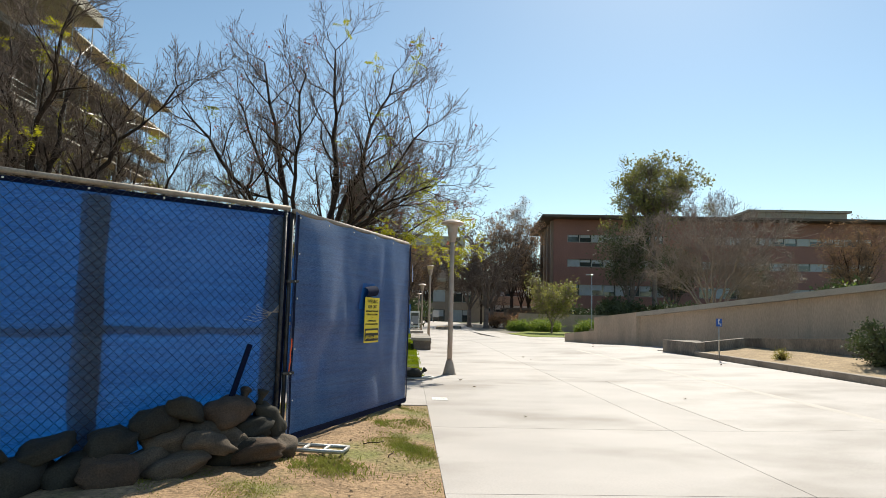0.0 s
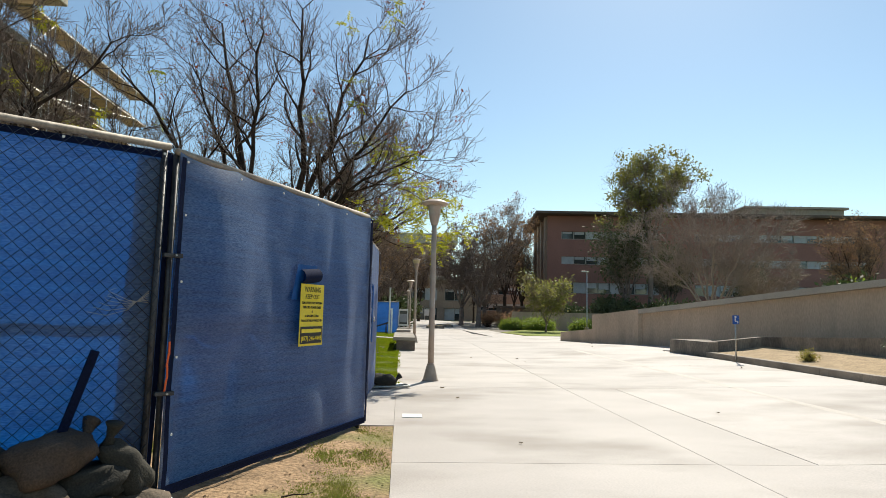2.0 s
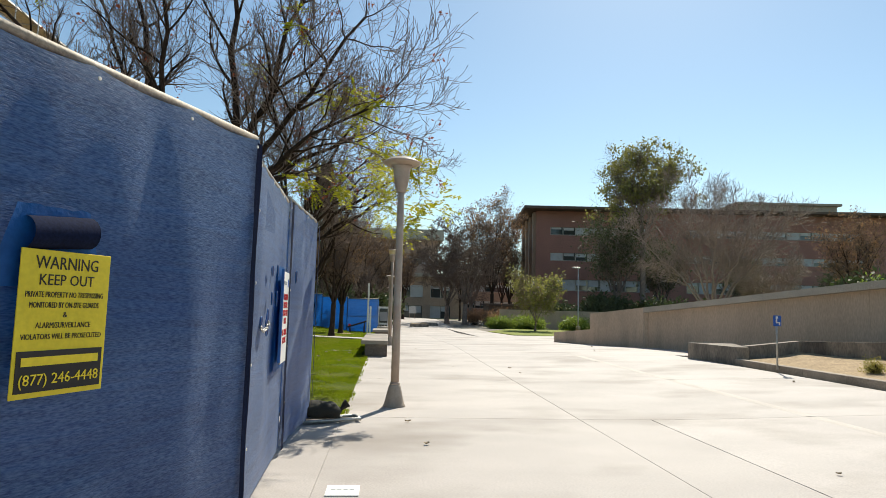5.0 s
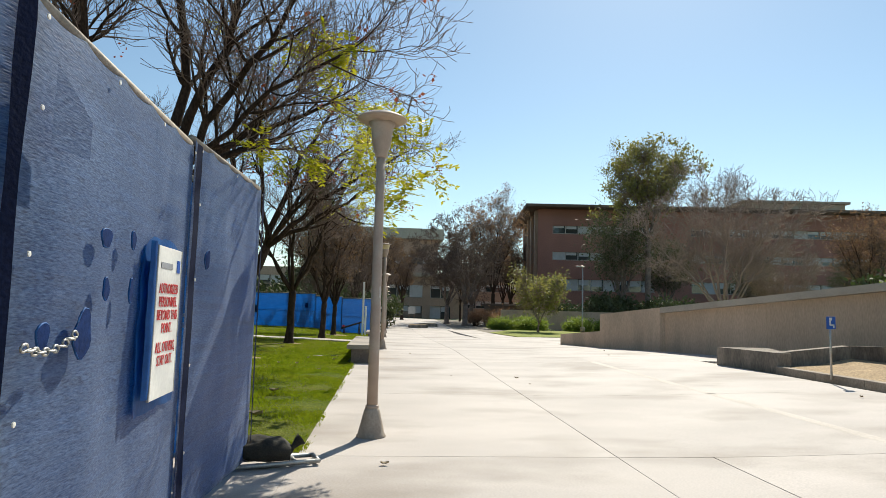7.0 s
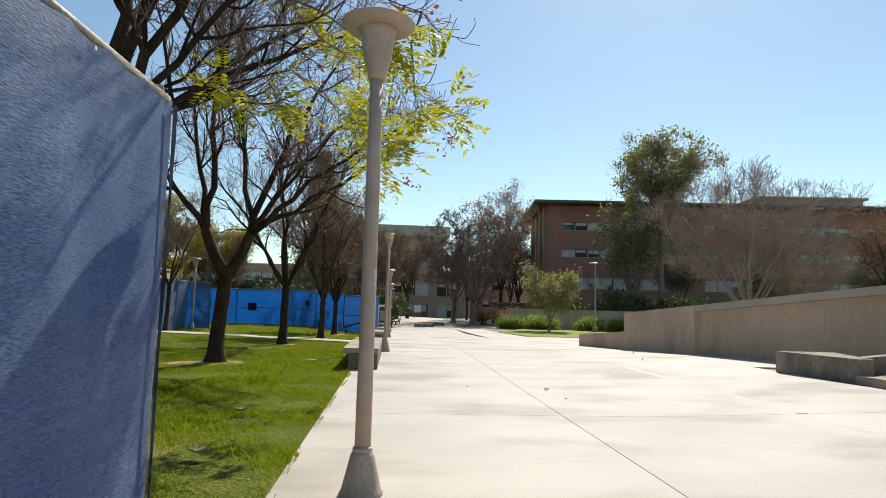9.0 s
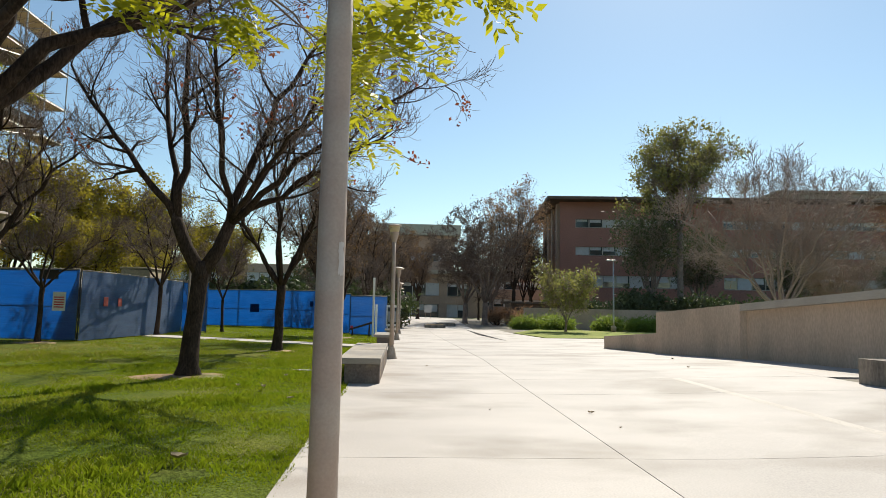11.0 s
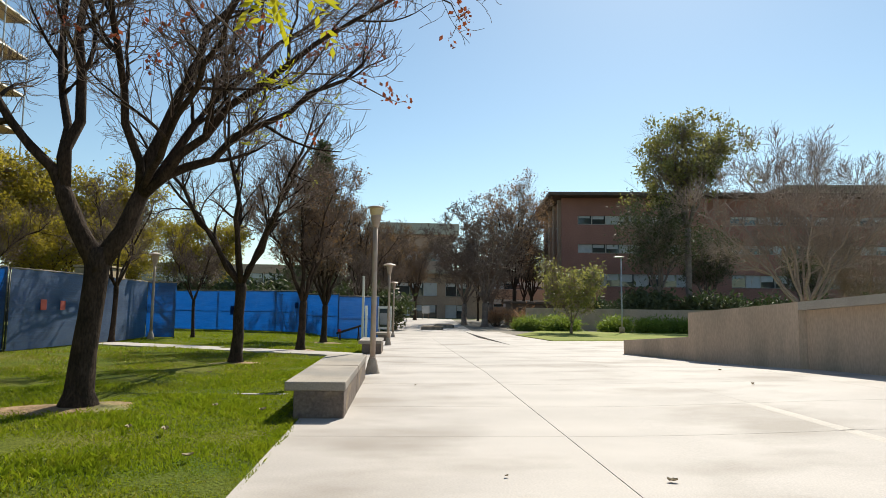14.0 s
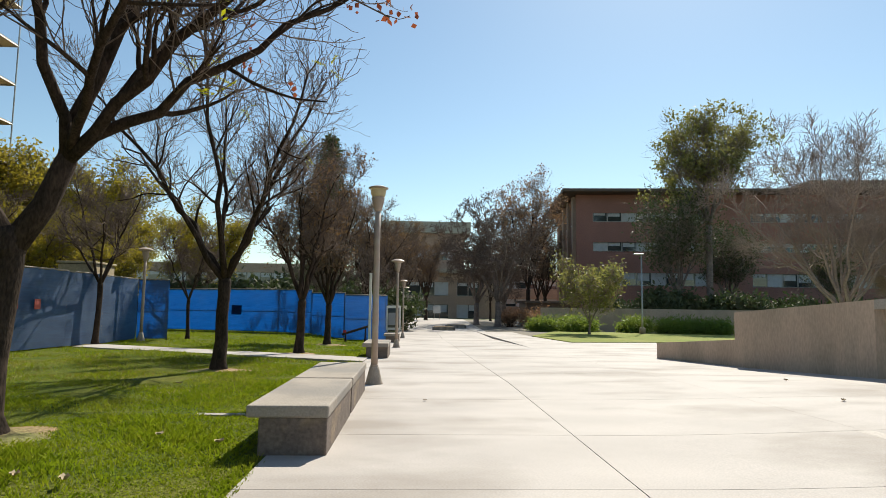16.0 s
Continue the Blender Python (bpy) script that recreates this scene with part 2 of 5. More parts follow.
def make_fabric(name, weave):
    """Woven windscreen: navy by reflected light, bright blue with the sun behind it."""
    m = mat(name, (0.068, 0.110, 0.190), (0.042, 0.070, 0.126), 1.1, 0.5, fine=weave, fine_amt=0.75, bump=0.5, bump_dist=0.004,
            translucent=(0.004, 0.15, 0.68), t_mix=0.27, c3=(0.090, 0.138, 0.225), c3_scale=0.8, stretch=(0.3, 1, 1.5), spec=0.45)
    b = m.node_tree.nodes["Principled BSDF"]
    b.inputs["Sheen Weight"].default_value, b.inputs["Sheen Roughness"].default_value = 0.15, 0.4
    b.inputs["Sheen Tint"].default_value = (0.72, 0.80, 1.0, 1)
    n, ln = m.node_tree.nodes, m.node_tree.links
    mp = n.new("ShaderNodeMapping")
    mp.inputs["Scale"].default_value = (0.5, 1, 9)
    ln.new(n["Texture Coordinate"].outputs["Object"], mp.inputs["Vector"])
    streak = n.new("ShaderNodeTexNoise")
    streak.inputs["Scale"].default_value, streak.inputs["Detail"].default_value = 3.0, 6.0
    ln.new(mp.outputs["Vector"], streak.inputs["Vector"])
    tone = n.new("ShaderNodeValToRGB")
    tone.color_ramp.elements[0].position, tone.color_ramp.elements[1].position = 0.3, 0.7
    tone.color_ramp.elements[0].color, tone.color_ramp.elements[1].color = (0.002, 0.105, 0.52, 1), (0.006, 0.215, 0.90, 1)
    ln.new(streak.outputs["Fac"], tone.inputs["Fac"])
    ln.new(tone.outputs["Color"], n["Translucent BSDF"].inputs["Color"])
    return m


M_FABRIC = make_fabric("blue_windscreen", 115)
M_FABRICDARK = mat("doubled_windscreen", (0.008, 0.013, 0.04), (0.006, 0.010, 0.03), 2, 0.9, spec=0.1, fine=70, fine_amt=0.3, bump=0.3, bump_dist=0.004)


# ---- building helpers ----
def smooth(v):
    v = min(max(v, 0.0), 1.0)
    return v * v * (3 - 2 * v)


def gz(x, y):
    """The ground's height: level by the start, falling gently further on, with a cross fall to the ramp side."""
    fall = -0.022 * min(max(y - 27.0, 0.0), 26.0)
    side = 0.35 + 0.65 * smooth((x + 4.5) / 4.0)
    rise = 0.13 * smooth((x - 3.5) / 5.5) * min(max((31.0 - y) / 8.0, 0.0), 1.0)
    return fall * side + rise


class Geo:
    """Vertices and faces gathered for one mesh."""

    def __init__(self):
        self.v, self.f = [], []

    def add(self, verts, faces):
        k = len(self.v)
        self.v.extend(tuple(p) for p in verts)
        self.f.extend(tuple(i + k for i in q) for q in faces)

    def tube(self, pts, rads, sides=6, cap=True):
        k, n = len(self.v), len(pts)
        for i in range(n):
            a, b = pts[max(i - 1, 0)], pts[min(i + 1, n - 1)]
            t = (b - a).normalized()
            u = t.cross(Vector((0.31, 0.87, 0.38)) if abs(t.z) > 0.8 else Vector((0, 0, 1))).normalized()
            w = t.cross(u)
            for s in range(sides):
                c = 2 * math.pi * s / sides
                p = pts[i] + (u * math.cos(c) + w * math.sin(c)) * rads[i]
                self.v.append((p.x, p.y, p.z))
        for i in range(n - 1):
            for s in range(sides):
                e = (s + 1) % sides
                self.f.append((k + i * sides + s, k + i * sides + e, k + (i + 1) * sides + e, k + (i + 1) * sides + s))
        if cap and sides > 3:
            self.f.append(tuple(k + s for s in range(sides))[::-1])
            self.f.append(tuple(k + (n - 1) * sides + s for s in range(sides)))

    def box(self, size, at=(0, 0, 0), turn=None, bevel=0.0):
        bm = bmesh.new()
        bmesh.ops.create_cube(bm, size=1.0)
        bmesh.ops.scale(bm, vec=size, verts=bm.verts)
        if bevel:
            bmesh.ops.bevel(bm, geom=bm.edges[:] + bm.verts[:], offset=bevel, segments=2, profile=0.5, affect="EDGES")
        m = Matrix.Translation(at) @ (turn.to_4x4() if turn else Matrix.Identity(4))
        bm.verts.index_update()
        self.add([m @ v.co for v in bm.verts], [[v.index for v in fc.verts] for fc in bm.faces])
        bm.free()

    def lathe(self, profile, at=(0, 0, 0), sides=24):
        k = len(self.v)
        for r, z in profile:
            for s in range(sides):
                c = 2 * math.pi * s / sides
                self.v.append((at[0] + r * math.cos(c), at[1] + r * math.sin(c), at[2] + z))
        for i in range(len(profile) - 1):
            for s in range(sides):
                e = (s + 1) % sides
                self.f.append((k + i * sides + s, k + i * sides + e, k + (i + 1) * sides + e, k + (i + 1) * sides + s))
        self.f.append(tuple(k + s for s in range(sides))[::-1])
        self.f.append(tuple(k + (len(profile) - 1) * sides + s for s in range(sides)))

    def prism(self, outline, lo, hi):
        """An upright prism; lo and hi are heights or functions of x and y."""
        fl = lo if callable(lo) else (lambda x, y: lo)
        fh = hi if callable(hi) else (lambda x, y: hi)
        n = len(outline)
        vs = [(x, y, fl(x, y)) for x, y in outline] + [(x, y, fh(x, y)) for x, y in outline]
        fs = [tuple(range(n))[::-1], tuple(range(n, 2 * n))] + [(i, (i + 1) % n, n + (i + 1) % n, n + i) for i in range(n)]
        self.add(vs, fs)

    def mesh(self, name, material, shade=False):
        me = bpy.data.meshes.new(name)
        me.from_pydata(self.v, [], self.f)
        me.materials.append(material)
        if shade:
            me.polygons.foreach_set("use_smooth", [True] * len(me.polygons))
        me.update()
        return me


def part(name, g, material, parent, label="", shade=False):
    ob = new(name, g if isinstance(g, bpy.types.Mesh) else g.mesh(name, material, shade))
    ob.parent = parent
    return tagged(ob, label)


def thing(name, at, label, category, group="", turn=0.0):
    ob = new(name)
    ob.empty_display_size = 0.2
    ob.matrix_basis = pose(*at, 0, 0, turn)
    return tagged(ob, label, category, group)


def structure(name, g, material, label, category="", shade=False):
    return tagged(new(name, g.mesh(name, material, shade)), label, category or name.replace("_", " "), "", "structure")


def one_box(size, at=(0, 0, 0), bevel=0.01, turn=None):
    g = Geo()
    g.box(size, at, turn, bevel)
    return g


def spun(profile, sides=24):
    g = Geo()
    g.lathe(profile, (0, 0, 0), sides)
    return g


def quads_mesh(name, corners, material):
    """A mesh of loose quads from an array (n, 4, 3)."""
    n = len(corners)
    me = bpy.data.meshes.new(name)
    me.vertices.add(n * 4)
    me.vertices.foreach_set("co", np.asarray(corners, np.float32).ravel())
    me.loops.add(n * 4)
    me.loops.foreach_set("vertex_index", np.arange(n * 4, dtype=np.int32))
    me.polygons.add(n)
    me.polygons.foreach_set("loop_start", np.arange(0, n * 4, 4, dtype=np.int32))
    me.materials.append(material)
    me.update(calc_edges=True)
    return me


def lettering(text, size, at, material, parent, width=None, stretch=1.0):
    """Raised letters on the plane x-z, facing -y, centred at the given place."""
    cu = bpy.data.curves.new("lettering", "FONT")
    cu.body, cu.size, cu.align_x, cu.align_y, cu.extrude, cu.resolution_u = text, size, "CENTER", "CENTER", 0.001, 2
    tmp = bpy.data.objects.new("lettering", cu)
    scene.collection.objects.link(tmp)
    bpy.context.view_layer.update()
    me = bpy.data.meshes.new_from_object(tmp.evaluated_get(bpy.context.evaluated_depsgraph_get()))
    bpy.data.objects.remove(tmp)
    xs = [v.co.x for v in me.vertices]
    k = width / (max(xs) - min(xs)) if width else 1.0
    me.transform(pose(*at, 90, 0, 0) @ Matrix.Diagonal((k, stretch, 1, 1)))
    me.materials.clear()
    me.materials.append(material)
    ob = new("lettering", me)
    ob.parent = parent
    return ob


# ---- ground, lawn and pavement ----
def sheet(xs, ys, lift):
    g = Geo()
    g.v = [(x, y, gz(x, y) + lift(x, y)) for y in ys for x in xs]
    n = len(xs)
    g.f = [(j * n + i, j * n + i + 1, (j + 1) * n + i + 1, (j + 1) * n + i) for j in range(len(ys) - 1) for i in range(n - 1)]
    return g


def steps(a, b, n):
    return [a + (b - a) * i / n for i in range(n + 1)]


far = [-2500, -900, -300, -120]
structure("ground", sheet(far + steps(-60, 100, 64) + [160, 400, 1000, 2500], [-900, -300, -90] + steps(-30, 140, 68) + [220, 500, 1200, 3000], lambda x, y: -0.12),
          M_FIELD, "dry grassy ground reaching to the horizon", "ground", True)

EDGE_X = 0.28


def lump(x, y):
    return 0.018 * noise.noise((x * 0.9, y * 0.9, 0.3)) + 0.008 * noise.noise((x * 4, y * 4, 1.7))


lawn = structure("lawn", sheet(steps(-40, -8, 32) + steps(-7.5, EDGE_X + 0.003, 40), steps(12.98, 62, 110), lambda x, y: -0.005 + lump(x, y) * (1 if x < -0.2 else 0.3)),
                 M_LAWN, "bright green lawn with dry yellowish patches", "lawn", True)
dirt = structure("dirt_strip", sheet(steps(-9, -2.5, 20) + steps(-2.4, EDGE_X + 0.003, 60), steps(-6, 3.5, 20) + steps(3.6, 9.25, 120), lambda x, y: -0.004 + (2.2 * lump(x, y) + 0.012 * noise.noise((x * 9, y * 9, 6))) * (1 if x < 0 else 0.3)),
                 M_DIRT, "bare brown dirt with sparse grass by the pavement", "dirt", True)
side = Geo()
side.prism([(-9.0, 9.26), (EDGE_X + 0.003, 9.26), (EDGE_X + 0.003, 12.97), (-9.0, 12.97)], -0.1, 0.0)
structure("pavement_side_strip", side, M_PAVE, "pale concrete strip beside the screened fence", "pavement")

JOINTS_Y = [-8.0, -5.0, -2.3, 0.2, 2.4, 4.94, 7.6, 12.87, 16.85, 20.83, 22.7, 25.1, 29.0, 33.0, 37.0, 41.5, 46.0, 51.0, 57.0, 63.0]
JOINTS_X = [EDGE_X, 3.18, 6.25, 9.15, 12.4, 16.5]
bed_src = sheet(steps(EDGE_X, 24, 24), steps(-9, 110, 60), lambda x, y: -0.035)
structure("pavement_bed", bed_src, M_JOINT, "dark dirt in the pavement joints", "pavement")
pavement = tagged(new("pavement"), "sunlit pale concrete walkway of large cast slabs", "pavement", "", "structure")


def gap_at(x, y):
    return {3.18: 0.0048 if y > 12 else 0.0035, 6.25: 0.0018, 9.15: 0.004}.get(x, 0.006)


def slab(x0, x1, y0, y1):
    gap, n = 0.0045, 6
    xs, ys = steps(x0 + gap_at(x0, y0), x1 - gap_at(x1, y0), n), steps(y0 + gap, y1 - gap, n)
    g = sheet(xs, ys, lambda x, y: 0.0015 * noise.noise((x * 0.6, y * 0.6, 4)))
    top = len(g.v)
    ring = [i for i in range(n + 1)] + [j * (n + 1) + n for j in range(1, n + 1)] + [n * (n + 1) + i for i in range(n - 1, -1, -1)] + [j * (n + 1) for j in range(n - 1, 0, -1)]
    g.v += [(g.v[i][0], g.v[i][1], g.v[i][2] - 0.1) for i in ring]
    m = len(ring)
    g.f += [(ring[i], top + i, top + (i + 1) % m, ring[(i + 1) % m]) for i in range(m)]
    part("slab", g, M_PAVE, pavement)


for j in range(len(JOINTS_Y) - 1):
    xs = [x for x in JOINTS_X if x <= 9.2 or JOINTS_Y[j] > 22]
    for i in range(len(xs) - 1):
        if (xs[i], JOINTS_Y[j]) == (3.18, 7.6):
            slab(3.18, 4.1, 7.6, 12.87)
            slab(4.1, 6.25, 7.6, 12.87)
        elif JOINTS_Y[j] > 40 and xs[i] > 6:
            continue
        else:
            slab(xs[i], xs[i + 1], JOINTS_Y[j], JOINTS_Y[j + 1])
for ya, yb in ((5.0, 12.85), (12.89, 16.83), (16.87, 20.81), (20.85, 22.68)):
    g = Geo()
    for y in steps(ya, yb, 10):
        for off, up in ((-0.085, 0.0), (-0.06, 0.004), (0.06, 0.004), (0.085, 0.0)):
            x = 6.25 + off + 0.012 * noise.noise((y * 1.7, off * 9.0, 5))
            g.v.append((x, y, gz(x, y) + up))
    g.f = [(4 * i + k, 4 * i + k + 1, 4 * i + k + 5, 4 * i + k + 4) for i in range(10) for k in range(3)]
    part("joint_filler", g, M_FILLER, pavement, "pale mortar patched along a joint")
plaza = Geo()
for poly in ([(EDGE_X, 63), (7.0, 63), (9, 110), (-6, 110)], [(6.26, 41.5), (24, 41.5), (24, 45.4), (20, 46.1), (17.6, 50.3), (9.6, 48.1), (9.2, 57), (9, 63), (6.26, 63)]):
    plaza.prism(poly, lambda x, y: gz(x, y) - 0.1, gz)
structure("pavement_far", plaza, M_PAVE, "pale concrete plaza further along the walkway", "pavement")
for name, poly in (("path_cross", [(EDGE_X + 0.003, 31.7), (EDGE_X + 0.003, 33.3), (-8.6, 36.6), (-8.6, 35.2)]), ("mowing_strip", [(-0.2, 23.72), (-0.2, 23.84), (-1.0, 23.86), (-1.0, 23.74)])):
    g = Geo()
    g.prism(poly, lambda x, y: gz(x, y) - 0.06, lambda x, y: gz(x, y) + (0.034 if y > 28 else 0.004))
    structure(name, g, M_PAVE, "narrow pale concrete path across the lawn", "path")
g = Geo()
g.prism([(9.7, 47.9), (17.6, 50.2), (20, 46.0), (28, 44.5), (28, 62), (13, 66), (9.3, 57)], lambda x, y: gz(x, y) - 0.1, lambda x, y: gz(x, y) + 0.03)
structure("lawn_far", g, M_LAWNFAR, "strip of lawn beyond the plaza with sunlit brightness in its colour", "lawn")

# ---- ramp wall, planter and kerb ----
RAMP = lambda y: 9.57 + 0.23 * (31.5 - y)
RTOP = lambda y: 1.25 + 0.0805 * (31.5 - y)


def strip(y0, y1, lo, hi, inset, thick):
    """A wall piece along the ramp, from y0 to y1, with sloping foot and head."""
    g = Geo()
    vs = []
    for y in (y0, y1):
        for off in (inset, inset + thick):
            x = RAMP(y) + off
            vs += [(x, y, lo(y)), (x, y, hi(y))]
    g.add(vs, [(0, 1, 3, 2), (4, 6, 7, 5), (0, 4, 5, 1), (2, 3, 7, 6), (1, 5, 7, 3), (0, 2, 6, 4)])
    return g


foot = lambda y: -0.5
ramp_wall = tagged(new("ramp_wall"), "long tan concrete wall rising beside the ramp", "wall", "", "structure")
part("wall_end_block", strip(31.5, 27.85, foot, RTOP, 0.0, 0.35), M_WALL, ramp_wall)
ys = [27.849, 23.6, 19.4, 15.2, 11.0, 6.8, 2.6]
for a, b in zip(ys, ys[1:]):
    part("wall_panel", strip(a - 0.004, b + 0.004, foot, lambda y: RTOP(y) - 0.19, 0.19, 0.22), M_WALL, ramp_wall)
part("wall_cap", strip(27.849, 2.6, lambda y: RTOP(y) - 0.19, RTOP, 0.0, 0.45), M_CAP, ramp_wall)
part("low_end_wall", strip(34.75, 31.502, foot, lambda y: 0.30 + 0.085 * (34.7 - y), 0.05, 0.3), M_WALL, ramp_wall)
terrace = Geo()
terrace.add([(RAMP(y) + 0.36 + dx, y, RTOP(y) - (0.95 if y < 28 else 1.1)) for y in (34.7, 2.6) for dx in (0, 8)], [(0, 1, 3, 2)])
structure("ramp_deck", terrace, M_PAVE, "concrete ramp deck behind the tan wall", "ramp")

LOW = lambda y: 9.98 + 0.23 * (20.0 - y) + 0.9
planter = tagged(new("planter_wall"), "low stained concrete planter wall", "wall", "", "structure")
g = Geo()
g.prism([(9.02, 21.65), (9.30, 19.75), (9.62, 19.75), (10.3, 21.65)], -0.1, 0.56)
part("front_block", g, M_PLANTER, planter)
g = Geo()
for (xa, ya, za), (xb, yb, zb) in (((9.6, 20.0, 0.56), (10.9, 19.7, 0.74)), ((10.9, 19.7, 0.74), (13.6, 8.0, 1.25))):
    dx, dy = xb - xa, yb - ya
    n = math.hypot(dx, dy)
    ox, oy = -dy / n * 0.28, dx / n * 0.28
    g.add([(xa, ya, -0.1), (xb, yb, -0.1), (xb + ox, yb + oy, -0.1), (xa + ox, ya + oy, -0.1), (xa, ya, za), (xb, yb, zb), (xb + ox, yb + oy, zb), (xa + ox, ya + oy, za)],
          [(0, 3, 2, 1), (4, 5, 6, 7), (0, 1, 5, 4), (1, 2, 6, 5), (2, 3, 7, 6), (3, 0, 4, 7)])
part("back_wall", g, M_PLANTER, planter)
g = Geo()
ky = steps(19.74, 5.0, 12)
for a, b in zip(ky, ky[1:]):
    g.box((0.2, abs(b - a) - 0.006, 0.4), (9.32 + 0.004 * (a - 12), (a + b) / 2, 0.08), None, 0.018)
structure("kerb", g, M_KERB, "pale concrete kerb along the planting bed", "kerb")
soil = Geo()
sx, sy = steps(0, 1, 14), steps(5, 19.72, 40)
soil.v = [(9.4 + (max(9.7, LOW(y) + 0.1) - 9.4) * s, y, 0.22 + 0.26 * s + 0.05 * noise.noise((s * 3, y * 0.9, 2))) for y in sy for s in sx]
n = len(sx)
soil.f = [(j * n + i, j * n + i + 1, (j + 1) * n + i + 1, (j + 1) * n + i) for j in range(len(sy) - 1) for i in range(n - 1)]
structure("planting_bed", soil, M_SOIL, "bare sandy soil in the planting bed", "soil", True)
g = Geo()
g.prism([(12.6, 70.0), (32, 66.0), (32.1, 66.4), (12.7, 70.4)], -1, 1.35)
structure("wall_back", g, M_WALL, "low concrete retaining wall behind the flower bed", "wall")


# ---- screened site fence ----
def fabric_geo(length, height, y, z0, seed, nx=54, nz=26, puff=0.05, sag=0.03, ties=5, hollow=0.0):
    g = Geo()
    for j in range(nz + 1):
        v = j / nz
        for i in range(nx + 1):
            u = i / nx
            top = height - sag * abs(math.sin(math.pi * u * ties)) ** 0.7
            loose = math.sin(math.pi * v) ** 0.5 * min(1, 8 * u, 8 * (1 - u))
            d = noise.noise((u * length * 1.1, v * 1.6, seed)) * puff + noise.noise((u * length * 3.5, v * 2.2, seed + 9)) * puff * 0.35
            d += 0.014 * math.sin((u * length * 1.3 + v * height) * 4 + seed + 2 * noise.noise((u * 3, v * 2, seed))) * (1 - v) * 0.8
            dip = hollow * math.sin(math.pi * min(v / 0.5, 1)) ** 0.6 * smooth(u / 0.1) * (1 - smooth((u - 0.1) / 0.55))
            g.v.append((u * length, y + dip - abs(d) * loose, z0 + (top - z0) * v))
    n = nx + 1
    g.f = [(j * n + i, j * n + i + 1, (j + 1) * n + i + 1, (j + 1) * n + i) for j in range(nz) for i in range(nx)]
    return g


def chain_geo(length, height, y, pitch=0.042):
    """Woven zigzag wires of a chain-link mesh."""
    g = Geo()
    rows = int((height - 0.12) / pitch)
    for c in range(int(length / pitch)):
        pts = []
        for r in range(rows + 1):
            x = (c + (0.5 if (r + c) % 2 else -0.5) + 0.5) * pitch
            pts.append(Vector((x, y + (0.003 if (r + c) % 2 else -0.003), 0.08 + r * pitch)))
        g.tube(pts, [0.0031] * len(pts), 3, False)
    return g


def pipe(a, b, r=0.021, sides=10):
    g = Geo()
    g.tube([Vector(a), Vector(b)], [r, r], sides)
    return g


def fence_panel(a, b, label, height=2.35, hollow=0.0, chain=False, screen=M_FABRIC, seed=1.0, fine=True, group="screened fence panels", z=0.0, puff=0.05):
    length = math.hypot(b[0] - a[0], b[1] - a[1])
    fp = thing("site_fence", (a[0], a[1], z), label, "fence panel", group, math.degrees(math.atan2(b[1] - a[1], b[0] - a[0])))
    part("top_rail", pipe((0, 0, height), (length, 0, height), 0.024), M_RAIL, fp, "weathered metal top rail", True)
    part("bottom_rail", pipe((0, 0, 0.09), (length, 0, 0.09)), M_STEEL, fp, "", True)
    part("middle_rail", pipe((0.02, 0.085 if chain else 0.03, height * 0.515), (length - 0.02, 0.085 if chain else 0.03, height * 0.515), 0.016), M_STEEL, fp, "", True)
    for x in (0.03, length - 0.03):
        part("post", pipe((x, 0.03, 0.0), (x, 0.03, height - 0.01)), M_POST, fp, "", True)
    if chain:
        part("chain_mesh", chain_geo(length, height, -0.03), M_WIRE, fp, "dark wire chain-link mesh")
        part("screen", fabric_geo(length, height - 0.02, 0.05, 0.10, seed, puff=0.015, sag=0.03, ties=7), screen, fp, "blue woven windscreen fabric", True)
    else:
        part("screen", fabric_geo(length, height - 0.005, -0.03, 0.06, seed, nx=54 if fine else 20, nz=26 if fine else 8, puff=puff, hollow=hollow), screen, fp, "blue woven windscreen fabric", True)
    if fine:
        tie = Geo()
        tie.lathe([(0.004, -0.003), (0.009, -0.002), (0.009, 0.002), (0.004, 0.003)], (0, 0, 0), 10)
        me = tie.mesh("grommet", M_WHITE)
        n = max(2, int(length / 0.55))
        for i in range(n + 1):
            gr = part("grommet", me, M_WHITE, fp)
            gr.matrix_basis = pose(0.05 + (length - 0.1) * i / n, -0.055, height - 0.065, 90, 0, 0)
        for zz in (0.45, 0.95, 1.45, 1.9):
            gr = part("grommet", me, M_WHITE, fp)
            gr.matrix_basis = pose(0.06, -0.055 if not chain else -0.05, zz, 90, 0, 0)
    return fp


PA, PB, PJ, PC = (-1.22, 6.38), (-0.07, 9.1), (-0.17, 10.92), (-0.10, 12.5)
P0 = (PA[0] - 3.6 * 0.81, PA[1] - 3.6 * 0.586)
PM = (P0[0] - 3.6 * 0.81, P0[1] - 3.6 * 0.586)
panel_front = fence_panel(P0, (PA[0] - 0.03, PA[1] - 0.03), "chain-link fence panel with bright backlit blue windscreen", chain=True, seed=2.1)
fence_panel(PM, P0, "chain-link fence panel with backlit blue windscreen", chain=True, seed=5.1)
panel_gate = fence_panel(PA, PB, "dark navy screened fence panel with a yellow sign", height=2.33, seed=7.3, hollow=0.17, puff=0.085)
panel_lit = fence_panel((PB[0] - 0.02, PB[1] + 0.02), PJ, "sunlit greyish blue screened fence panel with torn holes", height=2.25, seed=11.7)
panel_end = fence_panel((PJ[0], PJ[1] + 0.03), PC, "sunlit greyish blue screened end fence panel", height=2.29, seed=15.2)
fence_panel((PC[0] - 0.03, PC[1] + 0.03), (PC[0] - 3.5, PC[1] - 0.35), "blue screened fence panel turning off the walkway", seed=3.3)
